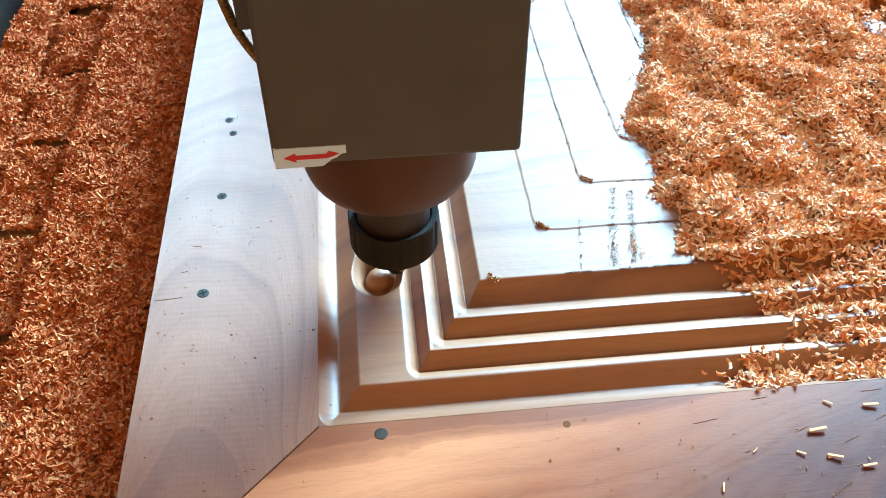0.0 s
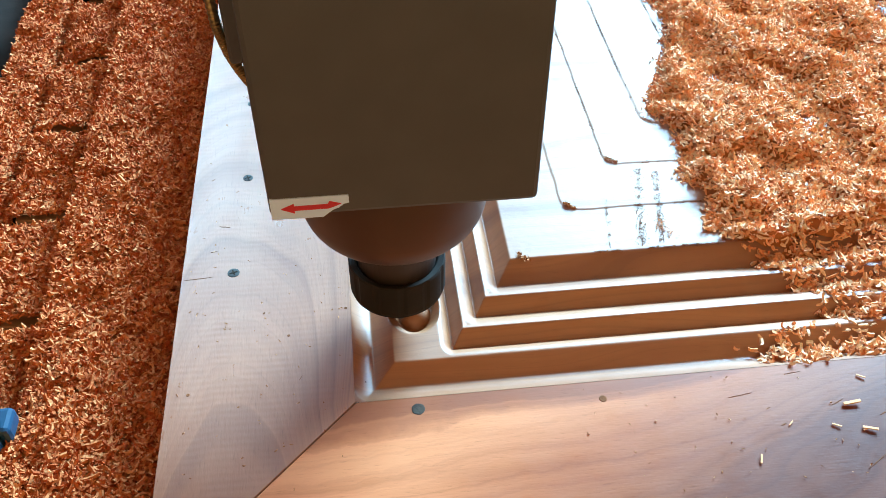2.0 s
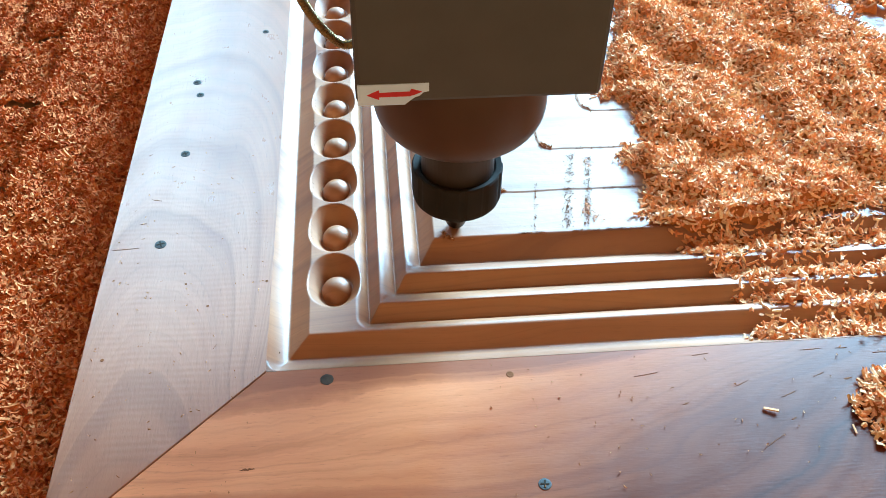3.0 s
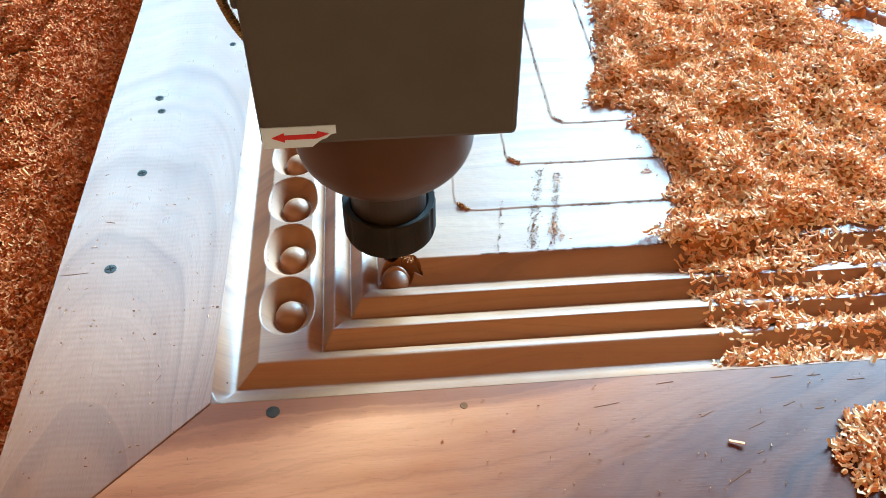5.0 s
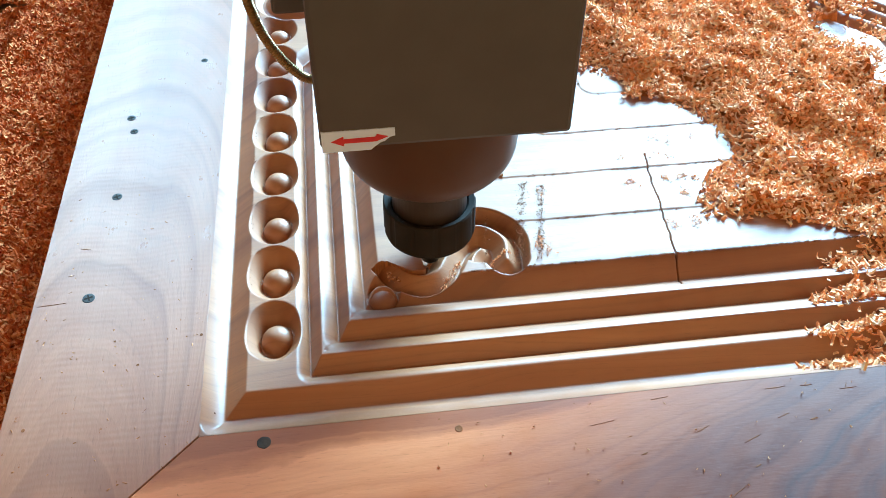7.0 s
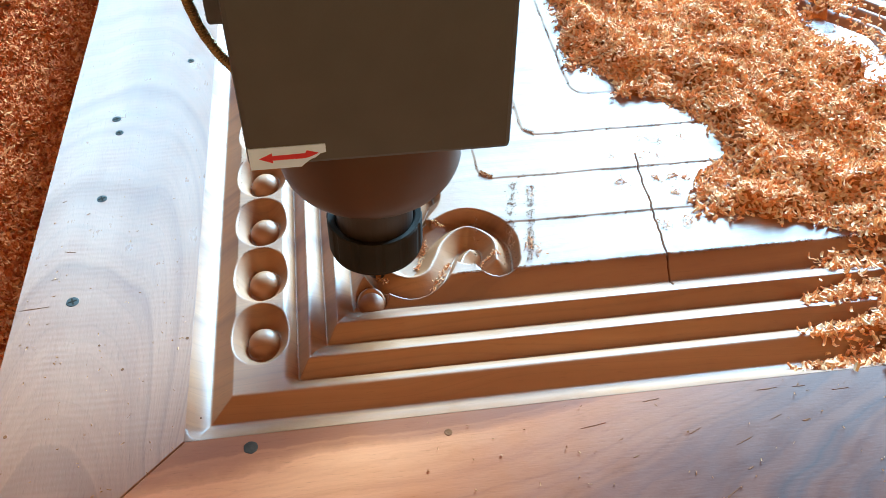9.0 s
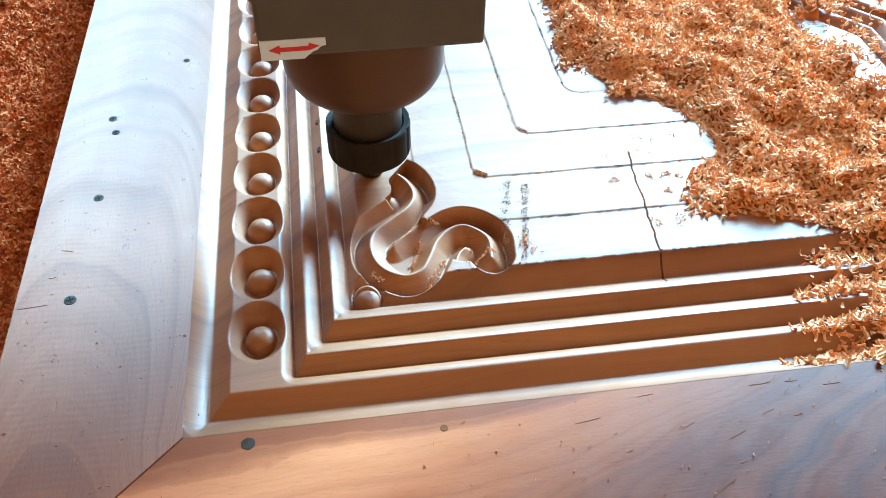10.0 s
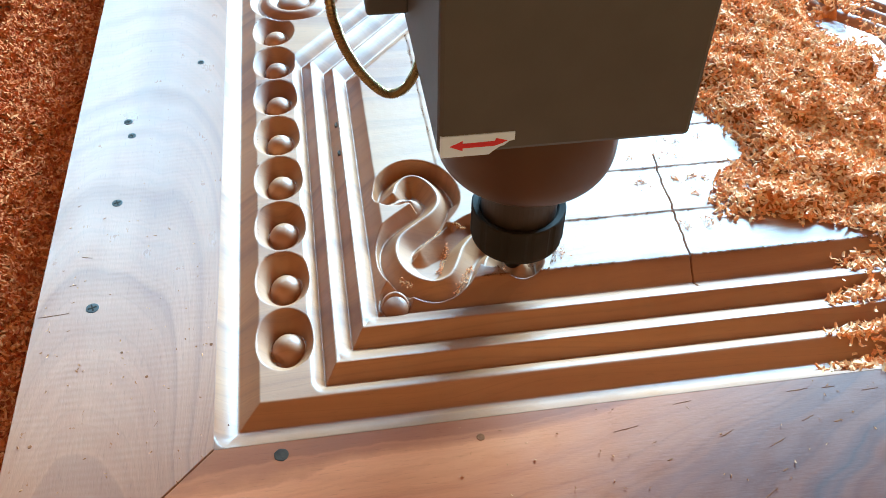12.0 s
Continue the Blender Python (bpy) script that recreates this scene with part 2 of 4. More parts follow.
def tube_bm(pts, radius, n=10, ring=None):
    """Tube along points; ring(i) scales the radius."""
    bm = bmesh.new()
    rows = []
    up = Vector((0.3, 1, 0.1)).normalized()
    for i, p in enumerate(pts):
        d = (Vector(pts[min(i + 1, len(pts) - 1)]) - Vector(pts[max(i - 1, 0)])).normalized()
        a = d.cross(up).normalized()
        b = d.cross(a)
        r = radius * (ring(i) if ring else 1)
        rows.append([bm.verts.new(Vector(p) + a * r * math.cos(2 * math.pi * k / n) + b * r * math.sin(2 * math.pi * k / n)) for k in range(n)])
    for a, b in zip(rows, rows[1:]):
        for k in range(n):
            bm.faces.new((a[k], a[(k + 1) % n], b[(k + 1) % n], b[k]))
    bm.faces.new(rows[0][::-1])
    bm.faces.new(rows[-1])
    return bm


def vnoise(x, y, scale, seed=0):
    """Smooth value noise on arrays, in -1..1."""
    rs = np.random.RandomState(seed)
    tab = rs.rand(257, 257) * 2 - 1
    u, v = np.asarray(x) / scale + 1000.3, np.asarray(y) / scale + 1000.7
    i, j = np.floor(u).astype(int), np.floor(v).astype(int)
    f, g = u - i, v - j
    f, g = f * f * (3 - 2 * f), g * g * (3 - 2 * g)
    a, b = tab[i % 257, j % 257], tab[(i + 1) % 257, j % 257]
    c, d = tab[i % 257, (j + 1) % 257], tab[(i + 1) % 257, (j + 1) % 257]
    return (a * (1 - f) + b * f) * (1 - g) + (c * (1 - f) + d * f) * g


# ---------------------------------------------------------------- the carved relief
PANEL_X0, PANEL_X1, PANEL_Y0, PANEL_Y1, PANEL_T = -0.104, 0.76, -0.104, 0.90, 0.036
CARVE_X1, CARVE_Y1 = 0.638, 0.60      # opposite edges of the carved field
MID_X = CARVE_X1 / 2
VX, VY = (0.0585, 0.0753, 0.0921), (0.0393, 0.0628, 0.0866)   # groove lines of the inner mouldings
DIAG = 1.22                                                  # slope of the mouldings round the corner rosette
VE = (0.357, 0.3445, 0.334)                                  # where they leave the upright run
BEAD_X, BEAD_Y, BEAD_STEP, BEAD_RX, BEAD_RY = 0.0377, 0.0705, 0.0476, 0.0176, 0.0231
STRIP_Z, DEEP = -0.0022, -0.0105
TERRACE_X, TERRACE_Y = (0.145, 0.185, 0.2235, 0.271), (0.1415, 0.1855, 0.2295, 0.274)   # edges of the roughing passes
BALL = (0.1035, 0.0925, 0.0088)
VINE = [(0.113, 0.187), (0.1165, 0.196), (0.124, 0.2025), (0.133, 0.2005), (0.1405, 0.188), (0.1415, 0.175), (0.135, 0.164), (0.124, 0.155), (0.113, 0.145), (0.109, 0.133), (0.111, 0.119),
        (0.118, 0.1085), (0.129, 0.103), (0.139, 0.107), (0.1455, 0.118), (0.151, 0.130), (0.160, 0.140), (0.170, 0.1435), (0.179, 0.138), (0.185, 0.128), (0.184, 0.112)]
LOOPS = ((0.129, 0.1255, 0.015), (0.137, 0.1405, 0.0125), (0.169, 0.123, 0.015), (0.126, 0.185, 0.012))       # hollows inside the curls
WAVE_X, WAVE_Y = (0.085, 0.1, 0.105, 0.109, 0.116, 0.123, 0.13, 0.138, 0.152, 0.158), (0.115, 0.115, 0.117, 0.116, 0.111, 0.106, 0.106, 0.11, 0.118, 0.122)      # far edge of the first trench
LEAVES = (([(0.156, 0.169), (0.149, 0.156), (0.140, 0.146), (0.131, 0.140), (0.124, 0.134)], 0.0005, -0.0060, 1.3, 0.62),
          ([(0.129, 0.084), (0.144, 0.0885), (0.154, 0.097), (0.160, 0.109), (0.164, 0.119), (0.169, 0.1245)], -0.001, -0.0040, 1.3, 0.95),
          ([(0.100, 0.166), (0.108, 0.172), (0.116, 0.178), (0.124, 0.1795)], 0.0005, -0.0035, 0.9, 0.9))


def smooth_line(pts, step=0.0012):
    """Catmull-Rom line through points, evenly sampled."""
    p = np.array(pts, float)
    p = np.vstack([2 * p[0] - p[1], p, 2 * p[-1] - p[-2]])
    out = []
    for i in range(1, len(p) - 2):
        n = max(2, int(np.linalg.norm(p[i + 1] - p[i]) / step))
        for k in range(n):
            t = k / n
            out.append(0.5 * (2 * p[i] + (p[i + 1] - p[i - 1]) * t + (2 * p[i - 1] - 5 * p[i] + 4 * p[i + 1] - p[i + 2]) * t * t
                              + (3 * p[i] - p[i - 1] - 3 * p[i + 1] + p[i + 2]) * t ** 3))
    out.append(p[-2])
    return np.array(out)


VINE_LINE = smooth_line(VINE)


def moulding_index(x, y):
    """How far inward across the inner mouldings: 0, 1, 2 on their groove lines."""
    xs = np.minimum(x, CARVE_X1 - x)
    ys = np.minimum(y, CARVE_Y1 + 0.3 - y)
    px, py = VX[1] - VX[0], VY[1] - VY[0]
    left = (xs - VX[0]) / px
    near = (ys - VY[0]) / py
    c = [VX[i] - VE[i] / DIAG for i in range(3)]
    diag = (xs - y / DIAG - c[0]) / ((c[2] - c[0]) / 2)
    s = np.minimum(left, near)
    # the outer shoulder of each reed turns the corner in a small round
    for k in (0, 1, 2):
        a, b = left - k, near - k
        h = np.hypot(np.minimum(a, 0), np.minimum(b, 0))
        turn = np.where((a < 0) & (b < 0), np.clip((0.85 if k == 0 else 0.62) - h, 0, 0.2) / 0.2, 0)
        s = s + (k - h - s) * turn
    return np.minimum(s, diag)


def uncut(x, y):
    """Height of the relief before the last cuts."""
    xs = np.minimum(x, CARVE_X1 - x)
    z = np.zeros_like(x)
    # outer hollow with its rounded corner
    r = 0.008
    dx, dy = np.interp(xs, [0, 0.0112, 0.0234, 9], [0, 0.0115, 0.026, 9.0026]), np.interp(y, [0, 0.0155, 0.0275, 9], [0, 0.0115, 0.026, 8.9985])
    outer = np.where((dx < r) & (dy < r), r - np.hypot(np.minimum(dx - r, 0), np.minimum(dy - r, 0)), np.minimum(dx, dy))
    f = np.clip(outer / 0.0115, 0, 1)
    down = DEEP * (1 - (1 - f) ** 1.5)
    g = np.clip((outer - 0.0115) / 0.0145, 0, 1)
    up = DEEP + (STRIP_Z - DEEP) * (1 - (1 - g) ** 1.04)
    z = np.where(outer <= 0, 0, np.where(outer < 0.0115, down, up))
    s = moulding_index(x, y)
    # inner mouldings: round reeds between groove lines
    fr = s - np.floor(s)
    upright = (xs - VX[0]) / (VX[1] - VX[0]) < (y - VY[0]) / (VY[1] - VY[0])
    crest = np.where(upright, 0.43, 0.38)
    reed = DEEP + 0.0088 * (1 - np.where(fr < crest, 1 - fr / crest, (np.maximum(fr - crest, 0) / (1 - crest)) ** 1.55))
    rise = DEEP + (0 - DEEP) * (1 - (1 - np.clip((s - 2) / 0.62, 0, 1)) ** 1.03)
    fall = STRIP_Z + (DEEP - STRIP_Z) * np.clip((s + 0.45) / 0.45, 0, 1) ** 1.6
    z = np.where(s > 2, rise, np.where(s > 0, reed, np.where(s > -0.45, np.minimum(z, fall), z)))
    # shallow terraces left by the roughing passes on the field
    wob = 0.0006 * vnoise(x, y, 0.012, 5)
    for k in (1, 2, 3, 4):
        rr = 0.012
        a, b = xs - TERRACE_X[k - 1], y - TERRACE_Y[k - 1]
        d = np.where((a < rr) & (b < rr), rr - np.hypot(np.minimum(a - rr, 0), np.minimum(b - rr, 0)), np.minimum(a, b))
        z = np.where(s > 2.62, z + 0.0005 * np.clip((d + wob) / 0.0006, 0, 1), z)
    z = np.where(s > 2.62, z + 0.00003 * vnoise(x, y, 0.004, 8), z)
    # opened glue joint
    j = np.abs(x - (0.2868 + 0.0012 * vnoise(y, y * 0, 0.02, 3) + 0.085 * np.clip(y - 0.07, 0, 1) + 0.0006 * vnoise(y, y * 0, 0.005, 4)))
    z = np.where((s > 1.7) & (y < 0.2) & (j < 0.00042), z - 0.008, z)
    # beads already cut
    for k in range(1, 8):
        z = bead(x, y, z, BEAD_Y + k * BEAD_STEP)
    # rosette
    rc = np.hypot(x - 0.056, y - 0.459) / 0.040
    ros = np.where(rc < 0.35, STRIP_Z - 0.008 + 0.007 * np.sqrt(np.clip(1 - (rc / 0.35) ** 2, 0, 1)),
                   np.where(rc < 0.72, STRIP_Z - 0.008 + 0.006 * np.sin((rc - 0.35) / 0.37 * math.pi), STRIP_Z - 0.008 * np.clip((1 - rc) / 0.2, 0, 1)))
    z = np.where(rc < 1, np.minimum(z, ros), z)
    return z


def bead(x, y, z, cy):
    r = np.hypot((x - BEAD_X) / BEAD_RX, (y - cy) / BEAD_RY)
    rb = np.hypot(x - BEAD_X - 0.0015, y - cy - 0.0012) / 0.0100
    floor = STRIP_Z - 0.0132
    hollow = floor + 0.0132 * np.clip((r - 0.50) / 0.50, 0, 1) ** 0.85
    hollow = np.maximum(hollow, np.where(rb < 1, floor + 0.0098 * np.sqrt(np.clip(1 - rb ** 2, 0, 1)), -1))
    return np.where(r < 1, np.minimum(z, hollow), z)


def vine_distance(x, y):
    """Distance to the scroll's middle line, and the place along it."""
    best = np.full(x.shape, 9.0)
    arg = np.zeros(x.shape)
    n = len(VINE_LINE)
    sel = (x > 0.08) & (x < 0.22) & (y > 0.07) & (y < 0.24)
    xx, yy = x[sel], y[sel]
    bb, aa = np.full(xx.shape, 9.0), np.zeros(xx.shape)
    for i, (px, py) in enumerate(VINE_LINE):
        d = np.hypot(xx - px, yy - py)
        m = d < bb
        bb[m], aa[m] = d[m], i / (n - 1)
    best[sel], arg[sel] = bb, aa
    return best, arg


def leaf_height(x, y, pts, z_root, z_tip, steep, gentle):
    """A tongue of wood between the curls: a ridge that sinks to its tip, steep on its left side and gentle on its right."""
    line = smooth_line(pts, 0.002)
    best, side, along = np.full(x.shape, 9.0), np.zeros(x.shape), np.zeros(x.shape)
    n = len(line) - 1
    for i in range(n):
        a, b = line[i], line[i + 1]
        ab = b - a
        t = np.clip(((x - a[0]) * ab[0] + (y - a[1]) * ab[1]) / (ab @ ab), 0, 1)
        ex, ey = x - a[0] - t * ab[0], y - a[1] - t * ab[1]
        d = np.hypot(ex, ey)
        m = d < best
        best[m], along[m] = d[m], ((i + t) / n)[m]
        side[m] = (ab[0] * ey - ab[1] * ex)[m]
    return z_root + (z_tip - z_root) * along - np.where(side > 0, gentle if pts[0][1] > pts[-1][1] else steep, steep if pts[0][1] > pts[-1][1] else gentle) * best


def finished(x, y):
    """Height of the relief when all cuts of the clip are made. Also which cut takes each place away."""
    z0 = uncut(x, y)
    z = bead(x, y, z0, BEAD_Y)
    # ball in the corner
    rb = np.hypot((x - BALL[0]) / BALL[2], (y - BALL[1]) / (BALL[2] * 1.15))
    ball = np.where(rb < 1, DEEP - 0.001 + 0.0102 * np.sqrt(np.clip(1 - rb ** 2, 0, 1)), DEEP + 0.0107 * np.clip((rb - 1) / 0.6, 0, 1))
    z = np.where((rb < 1.6) & (moulding_index(x, y) > 1.9), np.minimum(z, ball), z)
    # the scroll: a round vine in a sunk bed
    d, a = vine_distance(x, y)
    bed, floor = 0.0148, -0.0122
    spine = floor + (-0.0010 - floor) * (1 - np.clip(np.hypot(d, 0.0007) / 0.0098, 0, 1)) ** 1.05
    wall = floor + (0.0002 - floor) * np.clip((d - 0.0108) / (bed - 0.0108), 0, 1) ** 1.1
    pocket = np.zeros(x.shape, bool)
    for cx, cy, r in LOOPS:
        pocket |= np.hypot(x - cx, y - cy) < r
    cut = np.where(pocket | (d < 0.0108), spine, wall)
    for pts, z_root, z_tip, steep, gentle in LEAVES:
        leaf = leaf_height(x, y, pts, z_root, z_tip, steep, gentle)
        cut = np.where(d > 0.0035, np.maximum(cut, leaf), cut)
    z = np.where((pocket | (d < bed)) & (rb > 1.0), np.minimum(z, cut), z)
    return z0, z, d, a


def grid_lines():
    xs = np.concatenate([np.arange(0, 0.205, 0.00065), np.arange(0.205, 0.30, 0.0010), np.arange(0.30, CARVE_X1 - 0.10, 0.004), np.arange(CARVE_X1 - 0.10, CARVE_X1 + 0.0001, 0.0012)])
    # keep the glue joint sharp
    xs[-1] = CARVE_X1
    xs = np.concatenate([xs[xs < 0.2845], np.arange(0.285, 0.306, 0.0004), xs[xs > 0.3065]])
    ys = np.concatenate([np.arange(0, 0.23, 0.00065), np.arange(0.23, 0.48, 0.0011), np.arange(0.48, CARVE_Y1, 0.006), [CARVE_Y1]])
    return xs, ys


def grid_faces(nx, ny, keep=None):
    i, j = np.meshgrid(np.arange(nx - 1), np.arange(ny - 1), indexing="ij")
    q = np.stack([i * ny + j, (i + 1) * ny + j, (i + 1) * ny + j + 1, i * ny + j + 1], -1)
    return (q if keep is None else q[keep]).reshape(-1, 4)


def quick_mesh(name, verts, quads, mat, parent=None, smooth=True, label=""):
    """Mesh from arrays of vertices and quads."""
    used, inv = np.unique(quads.ravel(), return_inverse=True)
    verts, quads = verts[used], inv.reshape(-1, 4)
    me = bpy.data.meshes.new(name)
    me.vertices.add(len(verts))
    me.vertices.foreach_set("co", verts.astype(np.float32).ravel())
    me.loops.add(quads.size)
    me.loops.foreach_set("vertex_index", quads.astype(np.int32).ravel())
    me.polygons.add(len(quads))
    me.polygons.foreach_set("loop_start", np.arange(0, quads.size, 4, dtype=np.int32))
    me.update(calc_edges=True)
    me.validate()
    me.materials.append(mat)
    if smooth:
        me.shade_smooth()
    else:
        me.shade_flat()
    ob = new(name, me)
    if parent is not None:
        ob.parent = parent
    if label:
        ob["label"] = label
    return ob


def block_mesh(name, V, nx, ny, keep, mat, parent, label):
    """A piece of the grid with walls down from its rim."""
    top = grid_faces(nx, ny, keep)
    pad = np.pad(keep, 1)
    i, j = np.nonzero(keep)
    walls = []
    for di, dj, a, b in ((-1, 0, (0, 0), (0, 1)), (1, 0, (1, 1), (1, 0)), (0, -1, (1, 0), (0, 0)), (0, 1, (0, 1), (1, 1))):
        rim = ~pad[i + 1 + di, j + 1 + dj]
        ia, ja = i[rim], j[rim]
        va, vb = (ia + a[0]) * ny + ja + a[1], (ia + b[0]) * ny + ja + b[1]
        walls.append(np.stack([va + nx * ny, vb + nx * ny, vb + 2 * nx * ny, va + 2 * nx * ny], -1))
    low = V.copy()
    low[:, 2] -= 0.0135
    return quick_mesh(name, np.vstack([V, V, low]), np.vstack([top] + walls), mat, parent, True, label)


def build_panel():
    panel = tagged(new("carved_door_panel"), "pale hardwood door panel with carved mouldings, beads and scroll, lying on the router bed", "door panel")
    xs, ys = grid_lines()
    X, Y = np.meshgrid(xs, ys, indexing="ij")
    z0, z1, d, a = finished(X, Y)
    nx, ny = len(xs), len(ys)
    V = np.stack([X, Y, z1], -1).reshape(-1, 3)
    quick_mesh("carved_field", V, grid_faces(nx, ny), mat_carved, panel, True, "carved field with reeded mouldings and beaded border")
    # what is still to be cut away, in the order of the cuts
    diff = (z0 - z1)
    cell = (diff[:-1, :-1] + diff[1:, 1:] + diff[:-1, 1:] + diff[1:, :-1]) / 4 > 0.00006
    for _ in range(2):
        cell[1:] |= cell[:-1].copy()
        cell[:-1] |= cell[1:].copy()
        cell[:, 1:] |= cell[:, :-1].copy()
        cell[:, :-1] |= cell[:, 1:].copy()
    cx, cy = (X[:-1, :-1] + X[1:, 1:]) / 2, (Y[:-1, :-1] + Y[1:, 1:]) / 2
    am = a[:-1, :-1]
    cuts = []
    is_bead = cell & (cx < 0.057) & (cy < 0.1)
    rb = np.hypot(cx - BALL[0], cy - BALL[1])
    is_ball = cell & ~is_bead & (rb < 0.0165) & (cy < 0.104)
    rest = cell & ~is_bead & ~is_ball
    ang = np.arctan2(cy - BEAD_Y, cx - BEAD_X)
    for k in range(6):
        lo = -math.pi + k * math.pi / 3
        cuts.append(("bead", k, is_bead & (ang >= lo) & (ang < lo + math.pi / 3)))
    for k in range(2):
        cuts.append(("ball", k, is_ball & ((cx < BALL[0]) if k == 0 else (cx >= BALL[0]))))
    trench = rest & (cy < np.interp(cx, WAVE_X, WAVE_Y)) & (cx < WAVE_X[-1])
    for k in range(8):
        cuts.append(("trench", k, trench & (cx >= 0.09 + 0.0085 * k) & (cx < 0.0985 + 0.0085 * k)))
    rest &= ~trench
    for k in range(VINE_CUTS):
        cuts.append(("vine", k, rest & (am >= k / VINE_CUTS) & (am < (k + 1) / VINE_CUTS + (1e-6 if k == VINE_CUTS - 1 else 0))))
    V0 = np.stack([X, Y, z0 + 0.00002], -1).reshape(-1, 3)
    waste = []
    for kind, k, keep in cuts:
        if keep.any():
            ob = block_mesh("uncut_wood", V0, nx, ny, keep, mat_carved, panel, "wood not yet milled away")
            waste.append((kind, k, ob))
    # the ball in the corner, shaped when the cutter has been round it
    dome = lathe_bm([(0.0088 * math.cos(a), DEEP - 0.0005 + 0.0074 * math.sin(a)) for a in np.linspace(0, math.pi / 2 - 0.02, 10)] + [(0, DEEP + 0.0069)], 36)
    for v in dome.verts:
        v.co.x, v.co.y = v.co.x + BALL[0], v.co.y * 1.12 + BALL[1]
    waste.append(("dome", 0, part("corner_ball", dome, mat_carved, panel, "small carved ball in the corner", True)))
    # frame boards round the field, mitred at the corner
    def board(name, pts, mat, label):
        bm = bmesh.new()
        top = [bm.verts.new((x, y, 0)) for x, y in pts]
        low = [bm.verts.new((x, y, -PANEL_T)) for x, y in pts]
        bm.faces.new(top)
        bm.faces.new(low[::-1])
        n = len(pts)
        for i in range(n):
            bm.faces.new((top[i], low[i], low[(i + 1) % n], top[(i + 1) % n]))
        bmesh.ops.bevel(bm, geom=[e for e in bm.edges if all(v.co.z > -0.001 for v in e.verts)], offset=0.0003, segments=1, affect="EDGES")
        return part(name, bm, mat, panel, label)
    g = 0.0002
    board("stile", [(0, 0.0005), (0, PANEL_Y1), (PANEL_X0, PANEL_Y1), (PANEL_X0, PANEL_Y0 + 0.0005)], mat_stile, "pale stile board with flame figure")
    board("rail", [(0.0005, 0), (PANEL_X0 + 0.0005, PANEL_Y0), (PANEL_X1, PANEL_Y0), (PANEL_X1, 0)], mat_rail, "browner rail board with dark streaks")
    board("stile", [(CARVE_X1, 0.001), (PANEL_X1, 0.001), (PANEL_X1, PANEL_Y1), (CARVE_X1, PANEL_Y1)], mat_stile, "pale stile board with flame figure")
    board("rail", [(0.001, CARVE_Y1), (CARVE_X1 - 0.001, CARVE_Y1), (CARVE_X1 - 0.001, PANEL_Y1), (0.001, PANEL_Y1)], mat_rail, "browner rail board with dark streaks")
    part("core", box_bm(0.001, CARVE_X1 - 0.001, 0.001, CARVE_Y1 - 0.001, -PANEL_T, -0.0325), mat_carved, panel)
    return panel, waste


VINE_CUTS = 26
panel, waste = build_panel()


